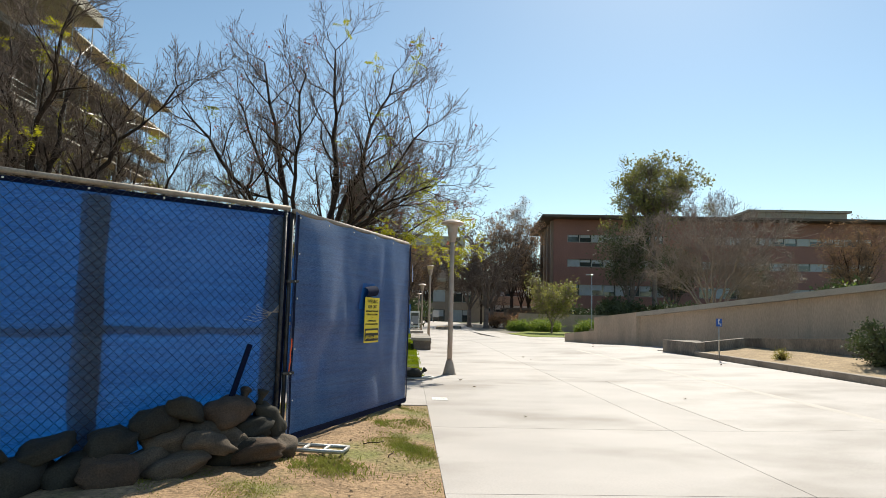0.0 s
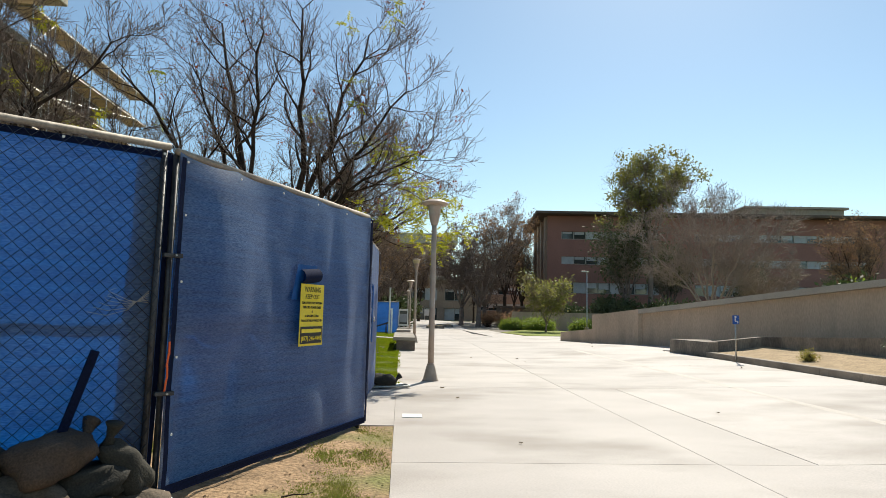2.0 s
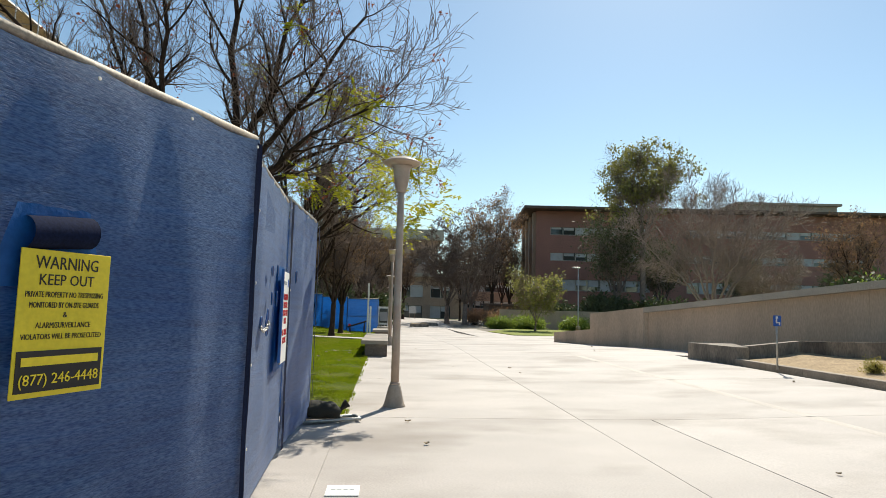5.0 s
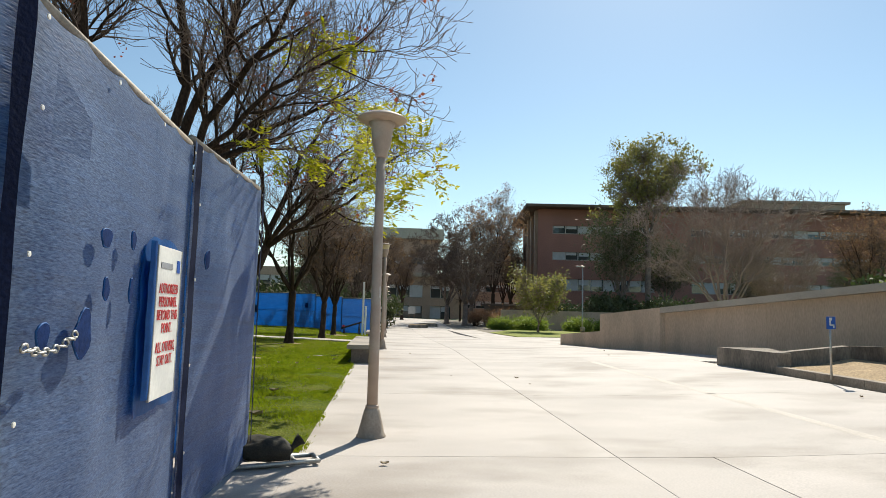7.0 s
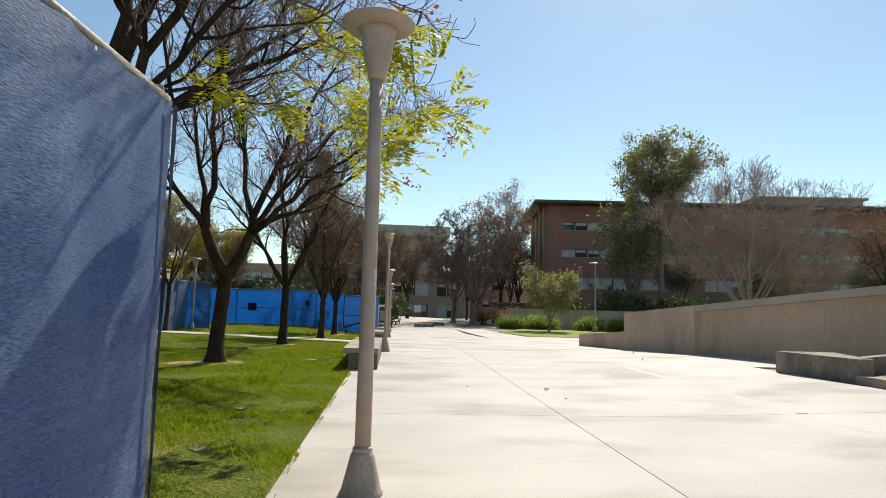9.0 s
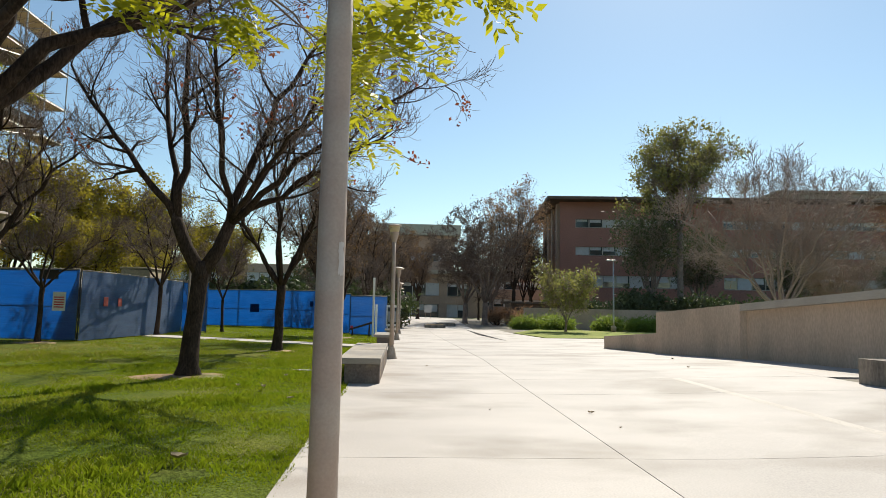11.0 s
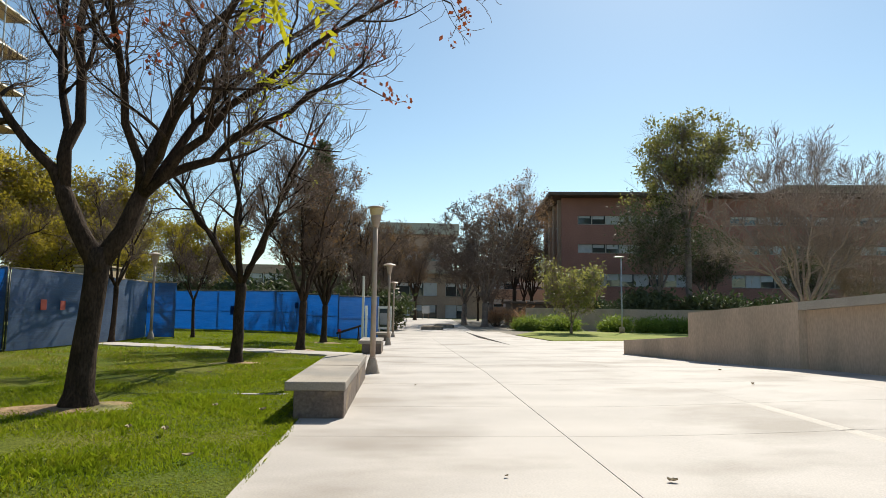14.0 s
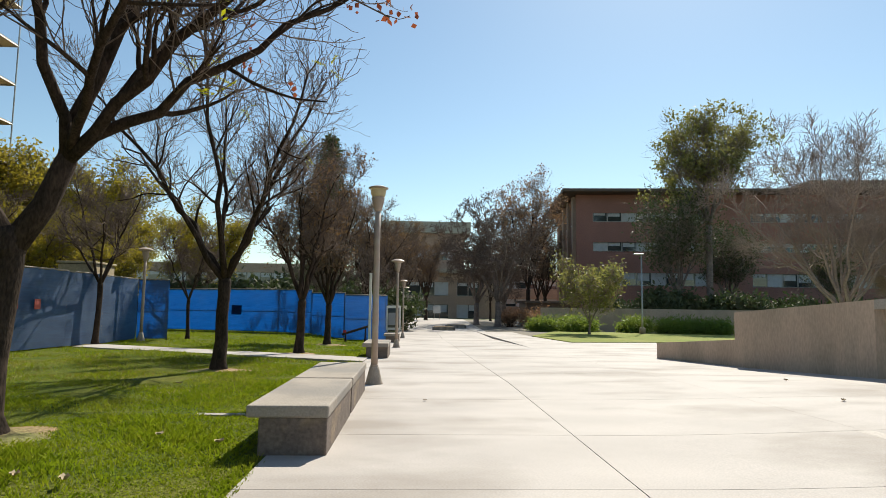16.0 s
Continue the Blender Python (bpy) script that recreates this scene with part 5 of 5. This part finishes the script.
rusty_shrub = shrub("shrub", (12.6, 74.0, -0.55), (1.6, 1.3, 2.3), M_RUSTLEAF, "tangled rusty brown shrub under the trees", 0.2, 7, 43, "rusty shrubs")
for x, y, s in ((14.6, 75.5, 1.1), (16.6, 76.0, 0.9), (11.0, 77.5, 1.0), (18.6, 76.5, 1.0)):
    copy_thing(rusty_shrub, pose(x, y, -0.55, 0, 0, 50 * x) @ Matrix.Scale(s, 4))
# distant woods
r = np.random.RandomState(9)
pts = []
for k in range(1500):
    a = r.uniform(0.15 * math.pi, 0.95 * math.pi) if k % 5 else r.uniform(0, 2 * math.pi)
    d = r.uniform(170, 260)
    h = (5 + 5 * abs(noise.noise((a * 6, 1, 1)))) * r.uniform(0.1, 1.0)
    pts.append((d * math.cos(a), 20 + d * math.sin(a), h))
tagged(new("far_woods", quads_mesh("far_woods", leaf_quads(pts, 3.2, 10, 1.8, 5, 0, 0.8), M_DARKLEAF)), "hazy dark green woods along the skyline", "woods", "", "stuff")


# ---- far fence round the lawn ----
FAR = [(-20.0, 32.3), (-16.4, 32.15), (-12.8, 31.95), (-9.18, 31.62)]
LIT = [(-9.15, 31.68), (-8.87, 35.2), (-8.8, 37.2), (-8.95, 40.05)]
TURN = [(-8.92, 40.1), (-7.9, 40.42)]
BACK = [(-7.3, 40.2), (-9.5, 45.0), (-12.6, 51.6), (-9.1, 50.3), (-5.6, 49.1), (-3.7, 48.0), (-1.9, 46.9), (0.15, 47.5)]
for pts, lab in ((FAR, "bright backlit blue screened fence panel"), (LIT, "sunlit greyish blue fence panel on the lawn"), (TURN, "bright backlit blue fence panel at a corner"), (BACK[2:7], "bright blue screened fence panel behind the lawn"), (BACK[6:], "deep blue screened fence panel near the walkway")):
    for k, (a, b) in enumerate(zip(pts, pts[1:])):
        fence_panel(a, b, lab, 2.3, seed=k * 3.1 + a[0], fine=False, group="far screened fence panels", z=min(gz(*a), gz(*b)) - 0.02)
for s, zz, w, h, m_, lab, seg in ((0.93, 0.95, 0.42, 0.6, M_WHITE, "white notice sign with red lines on the blue fence", (FAR[2], FAR[3])), (0.37, 1.12, 0.26, 0.3, M_REDFADED, "small faded red notice on the blue fence", (LIT[0], LIT[1])), (0.62, 1.12, 0.24, 0.28, M_REDFADED, "small faded red notice on the blue fence", (LIT[0], LIT[1])),
                                (0.32, 0.9, 0.62, 0.5, M_PATCH, "dark open flap in the blue fence screen", (BACK[3], BACK[4])), (0.7, 1.3, 0.22, 0.32, M_PATCH, "dark hole in the blue fence screen", (BACK[4], BACK[5])), (0.74, 1.95, 0.62, 0.3, M_INK, "small black notice board on the fence top", (FAR[2], FAR[3]))):
    a, b = seg
    L = math.hypot(b[0] - a[0], b[1] - a[1])
    px, py, pt = on_panel(a, b, L * s - 0.3 * (s > 0.9), 0.09)
    nt_ = thing("fence_notice", (px, py, gz(px, py) + zz), lab, "sign", "", pt)
    bd = part("board", one_box((w, 0.012, h), (0, 0, h / 2), 0.003), m_, nt_)
    if m_ == M_WHITE:
        for k in range(5):
            part("text_bar", one_box((w * 0.75, 0.003, 0.035), (0, -0.008, h * (0.2 + 0.13 * k)), 0), M_RED, bd)

# ---- display case and white posts by the walkway ----
dc = thing("display_case", (0.5, 46.9, gz(0.5, 46.9)), "white framed display case on legs", "display case", "", 0)
part("case_body", one_box((0.7, 0.14, 1.2), (0, 0, 1.15), 0.01), M_WHITE, dc)
part("glass_pane", one_box((0.56, 0.012, 0.95), (0, -0.08, 1.15), 0.0), M_GLASS, dc)
part("poster", one_box((0.5, 0.006, 0.6), (0, -0.092, 1.1), 0.0), M_GREYINK, dc)
for x in (-0.28, 0.28):
    part("leg", pipe((x, 0, 0), (x, 0, 0.6), 0.03), M_WHITE, dc)
for x, y, h in ((-0.45, 43.9, 3.1), (-0.3, 44.1, 1.7)):
    po = thing("white_post", (x, y, gz(x, y) - 0.02), "plain white painted post on the lawn", "post", "white posts")
    part("shaft", one_box((0.11, 0.11, h), (0, 0, h / 2), 0.012), M_WHITE, po)
    part("cap", one_box((0.13, 0.13, 0.03), (0, 0, h + 0.016), 0.008), M_WHITE, po)
sh = thing("sawhorse", (-1.1, 44.3, gz(-1.1, 44.3)), "weathered timber sawhorse with a faded pink flag", "sawhorse", "", 15)
part("beam", one_box((1.3, 0.06, 0.1), (0, 0, 0.55), 0.005, Euler((0, -0.3, 0)).to_matrix()), M_BARK, sh)
for x in (-0.45, 0.45):
    for yy in (-0.2, 0.2):
        part("leg", pipe((x, 0, 0.55 + 0.3 * x), (x, yy, 0), 0.025, 6), M_BARK, sh)
part("flag", one_box((0.14, 0.01, 0.12), (-0.5, -0.05, 0.5), 0.002), M_RED, sh)
pol = thing("light_pole", (18.6, 61.8, -0.5), "tall slim grey light pole beside the flower bed", "light pole")
part("shaft", spun([(0.08, 0), (0.07, 1), (0.05, 5.9)], 14), M_STEEL, pol, "", True)
part("base", spun([(0.22, 0), (0.22, 0.35), (0.18, 0.45)], 16), M_KERB, pol, "", True)
part("luminaire", one_box((0.75, 0.22, 0.12), (-0.2, 0, 5.95), 0.03), M_STEEL, pol)


# ---- brick building ----
def facade_block(name, corner, turn, size, label, rows, groups, wall_mat, z0):
    """A block with strip windows: bands of wall, piers between, framed panes set back."""
    W, D, H = size
    b = thing(name, (corner[0], corner[1], z0), label, "building", "", turn)
    zs = [0.0]
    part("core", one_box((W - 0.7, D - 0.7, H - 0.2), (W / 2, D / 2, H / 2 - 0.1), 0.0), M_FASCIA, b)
    for lo, hi in rows:
        part("wall", one_box((W, 0.34, lo - zs[-1]), (W / 2, 0.17, (lo + zs[-1]) / 2), 0.0), wall_mat, b)
        zs.append(hi)
        at = 0.0
        for g0, g1 in list(groups) + [(W, W)]:
            if g0 - at > 0.05:
                part("wall", one_box((g0 - at, 0.336, hi - lo), ((at + g0) / 2, 0.17, (lo + hi) / 2), 0.0), wall_mat, b)
            at = g1
        for g0, g1 in groups:
            n = max(2, int((g1 - g0) / 1.9))
            for k in range(n):
                xa, xb = g0 + (g1 - g0) * k / n, g0 + (g1 - g0) * (k + 1) / n
                w = part("window", one_box((xb - xa, 0.05, hi - lo), ((xa + xb) / 2, 0.28, (lo + hi) / 2), 0.0), M_GLASS if (k * 7 + int(lo)) % 3 else M_BLIND, b)
                part("window_frame", one_box((0.12, 0.1, hi - lo), (xa + 0.06, 0.22, (lo + hi) / 2), 0.0), M_WINFRAME, w)
                part("blind", one_box(((xb - xa) * 0.8, 0.02, (hi - lo) * (0.25 + 0.12 * (k % 4))), ((xa + xb) / 2, 0.24, hi - (hi - lo) * (0.15 + 0.06 * (k % 4))), 0.0), M_BLIND, w)
            part("sill", one_box((g1 - g0, 0.2, 0.12), ((g0 + g1) / 2, 0.1, lo - 0.02), 0.0), M_WINFRAME, b)
    part("wall", one_box((W, 0.34, H - zs[-1]), (W / 2, 0.17, (H + zs[-1]) / 2), 0.0), wall_mat, b)
    for x in (0.17, W - 0.17):
        part("side_wall", one_box((0.34, D - 0.36, H), (x, D / 2 + 0.18, H / 2), 0.0), wall_mat, b)
    part("back_wall", one_box((W - 0.7, 0.3, H), (W / 2, D - 0.15, H / 2), 0.0), wall_mat, b)
    return b


brick = facade_block("brick_building", (23.3, 98.0), -6.5, (72, 22, 17.6), "three-storey brown brick building with strip windows and flat roof",
                     [(5.3, 7.0), (9.9, 11.1), (13.9, 15.1)], [(2.2, 17.5), (23.0, 50.0), (54.0, 68.0)], M_BRICK, -0.8)
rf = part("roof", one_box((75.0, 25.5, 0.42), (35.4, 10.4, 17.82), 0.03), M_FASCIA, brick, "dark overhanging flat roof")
part("penthouse", one_box((15.5, 9, 1.9), (40.5, 8, 18.95), 0.0), M_PENT, rf)
part("penthouse_roof", one_box((16.6, 10, 0.35), (40.5, 8, 20.05), 0.0), M_PENT, rf)
for y in (1.0, 6.0, 11.0, 16.0):
    part("pier", one_box((0.5, 1.2, 17.4), (-0.2, y, 8.7), 0.02), M_BRICKTAN, brick)
for y in (3.5, 8.5, 13.5):
    for z in (6.1, 10.5, 14.5):
        w = part("window", one_box((0.06, 2.2, 1.3), (-0.05, y, z), 0.0), M_GLASS, brick)
        part("window_frame", one_box((0.1, 2.4, 0.12), (-0.06, y, z - 0.7), 0.0), M_WINFRAME, w)

# ---- far halls at the end of the walkway ----
hall = facade_block("far_hall", (-5.5, 142.0), 0, (17, 16, 18.0), "tan far hall with a pale green roof slab", [(4.5, 6.0), (8.5, 10.0), (12.5, 14.5)], [(1.5, 15.5)], M_TANWALL, -1.6)
part("roof", one_box((19.5, 19, 2.3), (8.5, 8, 19.1), 0.05), M_GREENROOF, hall, "thick pale green roof slab")
low = facade_block("entrance_hall", (-8.0, 126.0), 0, (24, 10, 8.6), "low tan entrance hall with glass doors", [(0.3, 3.0), (4.6, 7.0)], [(8.0, 15.5), (17.0, 21.0)], M_TANWALL, -1.3)
part("roof", one_box((25.5, 12.5, 0.7), (12, 5, 8.95), 0.03), M_PENT, low, "pale flat roof slab")
side_hall = facade_block("side_hall", (-46.0, 118.0), 0, (34, 14, 9.0), "low tan hall behind the trees", [(3.0, 4.5), (6.0, 7.5)], [(2, 32)], M_TANWALL, -1.0)
east_hall = facade_block("east_hall", (11.0, 134.0), 0, (40, 12, 9.5), "low brown hall behind the plaza trees", [(2.5, 4.0), (6.0, 7.5)], [(2, 38)], M_TANWALL, -1.0)
bs = thing("notice_board", (4.7, 104.0, -0.6), "pale notice board at the end of the walkway", "notice board")
part("panel", one_box((1.1, 0.1, 1.1), (0, 0, 1.5), 0.01), M_BLIND, bs)
for x in (-0.4, 0.4):
    part("leg", one_box((0.1, 0.1, 1.0), (x, 0, 0.5), 0.0), M_FASCIA, bs)
for x, y in ((3.9, 66.0), (5.2, 71.0), (12.4, 72.0)):
    bl = thing("planter_block", (x, y, -0.57), "low dark stone planter block under bare trees", "planter block", "planter blocks")
    part("kerb_ring", one_box((1.8, 1.4, 0.3), (0, 0, 0.12), 0.04), M_PLANTER, bl)
    part("soil_fill", one_box((1.5, 1.1, 0.05), (0, 0, 0.28), 0.01), M_SOIL, bl)
hut = thing("dark_kiosk", (15.5, 80.0, -0.6), "low dark brown kiosk under the trees", "kiosk")
part("body", one_box((5.5, 4, 2.4), (0, 0, 1.2), 0.02), M_FASCIA, hut)
part("roof", one_box((6.3, 4.8, 0.25), (0, 0, 2.5), 0.03), M_SITEDARK, hut)

# ---- building under construction with scaffold ----
site = thing("site_building", (-40.0, 12.0, 0.0), "unfinished concrete building with open balconies and scaffold", "building")
# Solid box behind the columns; the shade of the open floors is its colour.
part("shell", one_box((17.0, 32.5, 14.6), (9.5, 17, 7.3), 0.0), M_SITEDARK, site, "solid dark box standing for the shaded inside of open floors")
for k, z in enumerate((3.6, 7.3, 11.0, 14.6)):
    part("floor_slab", one_box((20.0, 34.5, 0.42), (10.5, 17.3, z), 0.02), M_SITE, site)
    if z < 14:
        for y in range(1, 34, 3):
            part("column", one_box((0.45, 0.45, 3.28), (19.6, y, z + 1.85), 0.02), M_SITE, site)
        for h in (0.45, 0.8, 1.15):
            part("railing", pipe((20.35, 0.2, z + h), (20.35, 34.3, z + h), 0.03, 6), M_STEEL, site)
part("roof_overhang", one_box((23.0, 24.0, 0.7), (11.0, 10.0, 16.9), 0.05), M_PENT, site, "pale roof slab with a deep overhang")
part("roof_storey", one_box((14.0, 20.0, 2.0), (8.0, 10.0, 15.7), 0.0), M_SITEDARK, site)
for y in range(0, 35, 2):
    part("rail_post", pipe((20.35, y + 0.2, 3.7), (20.35, y + 0.2, 12.2 if y % 4 else 15.9), 0.03, 6), M_STEEL, site)
sc = thing("scaffold", (-19.9, 33.0, 0.0), "tall steel tube scaffold with timber decks", "scaffold")
for y in steps(0, 14, 7):
    for x in (0.0, 1.3):
        part("standard", pipe((x, y, 0), (x, y, 17.0), 0.035, 6), M_STEEL, sc)
    for z in steps(2, 16, 7):
        part("transom", pipe((0, y, z), (1.3, y, z), 0.03, 6), M_STEEL, sc)
for z in steps(2, 16, 7):
    for x in (0.0, 1.3):
        part("ledger", pipe((x, 0, z), (x, 14, z), 0.03, 6), M_STEEL, sc)
    part("deck", one_box((1.25, 14.2, 0.07), (0.65, 7, z + 0.07), 0.0), M_PLY, sc, "pale timber deck")
for k, z in enumerate(steps(2, 14, 6)):
    part("brace", pipe((1.33, 2 * (k % 2), z), (1.33, 2 + 10 * (k % 2), z + 2), 0.025, 6), M_STEEL, sc)
shed = thing("site_shed", (-10.25, 38.9, 0.0), "pale plywood site hut behind the fence", "shed")
part("body", one_box((1.2, 1.5, 2.6), (0, 0, 1.3), 0.01), M_PLY, shed)
part("roof", one_box((1.3, 1.6, 0.08), (0, 0, 2.66), 0.02), M_PLY, shed)


# ---- bare soil round the lawn trees ----
for x, y, rr in ((-2.62, 22.5, 0.62), (-2.33, 28.85, 0.5), (-1.82, 34.6, 0.45), (-8.55, 36.4, 0.5), (-9.75, 30.6, 0.6), (-1.85, 40.6, 0.5)):
    g = Geo()
    n = 26
    z = gz(x, y)
    g.v = [(x, y, z + 0.04)]
    for ring, hh in ((0.55, 0.028), (1.1, -0.016)):
        for i in range(n):
            a = 2 * math.pi * i / n
            q = rr * ring * (1 + 0.45 * noise.noise((math.cos(a) * 1.3 + x, math.sin(a) * 1.3, y)))
            g.v.append((x + q * math.cos(a) * 1.25, y + q * math.sin(a) * 0.85, z + hh + 0.01 * noise.noise((a * 3, ring, x))))
    g.f = [(0, 1 + i, 1 + (i + 1) % n) for i in range(n)] + [(1 + i, 1 + n + i, 1 + n + (i + 1) % n, 1 + (i + 1) % n) for i in range(n)]
    structure("bare_soil", g, M_DIRT, "bare dry soil patch in the lawn", "soil", True)


# ---- grass ----
def blades(count, box, seed, height, width, keep):
    r = np.random.RandomState(seed)
    x0, x1, y0, y1 = box
    x = x1 - (x1 - x0) * r.uniform(0, 1, count) ** 1.3
    y = y0 + (y1 - y0) * r.uniform(0, 1, count)
    ok = keep(x, y, r)
    x, y = x[ok], y[ok]
    n = len(x)
    fall = -0.022 * np.clip(y - 27, 0, 26)
    sm = np.clip((x + 4.5) / 4.0, 0, 1)
    z = fall * (0.35 + 0.65 * sm * sm * (3 - 2 * sm)) - 0.012
    a = r.uniform(0, 6.283, n)
    patch = 0.7 + 0.5 * np.sin(x * 2.1 + 1.3 * np.sin(y * 1.7)) * np.sin(y * 1.9 + x)
    patch = patch * (1 + 0.4 * np.sin(x * 9.3 + 2 * np.sin(y * 5.1)) * np.sin(y * 8.1 + 1.5 * np.sin(x * 6.7)))
    h = height * r.uniform(0.5, 1.3, n) * patch
    lx, ly = r.normal(0, 0.5, n) * h, r.normal(0, 0.5, n) * h
    wx, wy = np.cos(a) * width, np.sin(a) * width
    p = np.stack([x, y, z], 1)
    side = np.stack([wx, wy, np.zeros(n)], 1)
    mid = p + np.stack([lx * 0.4, ly * 0.4, h * 0.6], 1)
    tip = p + np.stack([lx, ly, h], 1)
    return np.stack([p - side, p + side, mid + side * 0.9, tip], 1)


def on_lawn(x, y, r):
    ok = ~((x > 0.1) & (y > 21.7) & (y < 26.1)) & (x < 0.27)
    for tx, ty, tr in ((-2.62, 22.5, 0.48), (-2.33, 28.85, 0.36), (-1.82, 34.6, 0.35), (-0.5, 16.3, 0.22), (-0.55, 14.5, 0.18)):
        ok &= ((x - tx) / 1.25) ** 2 + ((y - ty) / 0.85) ** 2 > tr * tr * r.uniform(0.5, 1.6, len(x))
    path_y = 32.5 + (0.27 - x) * 0.385
    ok &= r.uniform(0, 1, len(x)) > 0.88 * np.exp(-((x + 6.5) / 5.0) ** 2 - ((y - 28.8) / 2.8) ** 2)
    return ok & (abs(y - path_y) > 0.8) & (abs(y - 23.85) > 0.05)


def on_dirt(x, y, r):
    q = np.sin(x * 3.1 + 1) * np.sin(y * 2.3 + 2 * np.sin(x * 2)) + 0.6 * np.sin(y * 5.1 + x * 4)
    near = np.exp(-((x + 0.1) ** 2) / 0.12 - ((y - 7.3) ** 2) / 1.0)
    near = near + np.exp(-((x + 1.7) ** 2) / 0.35 - ((y - 4.9) ** 2) / 0.25)
    return (q + 1.9 * near + r.normal(0, 0.4, len(x)) > 1.05) & (x < 0.27)


for name, q, m_, lab in (("grass", blades(210000, (-8, 0.3, 13.0, 31.0), 1, 0.055, 0.006, on_lawn), M_BLADE, "short bright green lawn grass"),
                         ("grass", blades(70000, (-18, 0.3, 30.5, 52.0), 2, 0.07, 0.012, on_lawn), M_BLADE, "short bright green lawn grass further off"),
                         ("dry_grass", blades(95000, (-12, -1.0, 24.5, 33.0), 8, 0.05, 0.008, lambda x, y, r: on_lawn(x, y, r) & (r.uniform(0, 1, len(x)) < np.exp(-((x + 6.5) / 5.0) ** 2 - ((y - 28.8) / 2.8) ** 2))), M_STRAW, "dry straw-coloured patch of the lawn"),
                         ("dry_grass", blades(90000, (-2.2, 0.29, 4.2, 9.2), 3, 0.04, 0.0035, on_dirt), M_DRY, "sparse yellowish grass on bare dirt"),
                         ("clover", blades(26000, (-7, 0.29, 13.0, 27.0), 4, 0.045, 0.014, lambda x, y, r: on_lawn(x, y, r) & (np.sin(x * 2.7 + 2 * np.sin(y)) * np.sin(y * 2.2 + x) + r.normal(0, 0.3, len(x)) > 0.25)), M_BLADE, "broad-leaved clover clumps in the lawn"),
                         ("edge_grass", blades(5000, (0.12, 0.33, 13.0, 21.6), 5, 0.055, 0.005, lambda x, y, r: np.sin(y * 4) + r.normal(0, 0.6, len(x)) > 0.2), M_BLADE, "grass creeping over the pavement edge")):
    tagged(new(name, quads_mesh(name, q, m_)), lab, "grass", "", "stuff")


# ---- clods and sticks on the bare dirt ----
r = random.Random(77)
g = Geo()
for k in range(900):
    x, y, s = r.uniform(-2.0, 0.25), r.uniform(3.8, 9.2), 0.004 + 0.014 * r.random() ** 3
    c = [(x + s * r.uniform(0.7, 1.3), y, 0.006), (x, y + s * r.uniform(0.7, 1.3), 0.006), (x - s * r.uniform(0.7, 1.3), y, 0.006), (x, y - s, 0.006), (x + s * 0.2, y, 0.008 + s * r.uniform(0.5, 1.0))]
    g.add(c, [(0, 1, 4), (1, 2, 4), (2, 3, 4), (3, 0, 4)])
tagged(new("dirt_clods", g.mesh("dirt_clods", M_DIRT)), "small clods and pebbles on the bare dirt", "pebbles", "", "stuff")
for x, y, a in ((-0.35, 6.6, 20), (-0.15, 6.1, 75), (-0.75, 6.0, 130), (0.05, 7.9, 50)):
    st = thing("stick", (x, y, 0.012), "short dry stick lying on the dirt", "stick", "fallen sticks", a)
    g = Geo()
    g.tube([Vector((-0.1, 0, 0)), Vector((-0.02, 0.012, 0.008)), Vector((0.06, 0, 0.004)), Vector((0.12, 0.015, 0.01))], [0.006, 0.005, 0.004, 0.003], 6)
    part("twig", g, M_BARK, st, "", True)
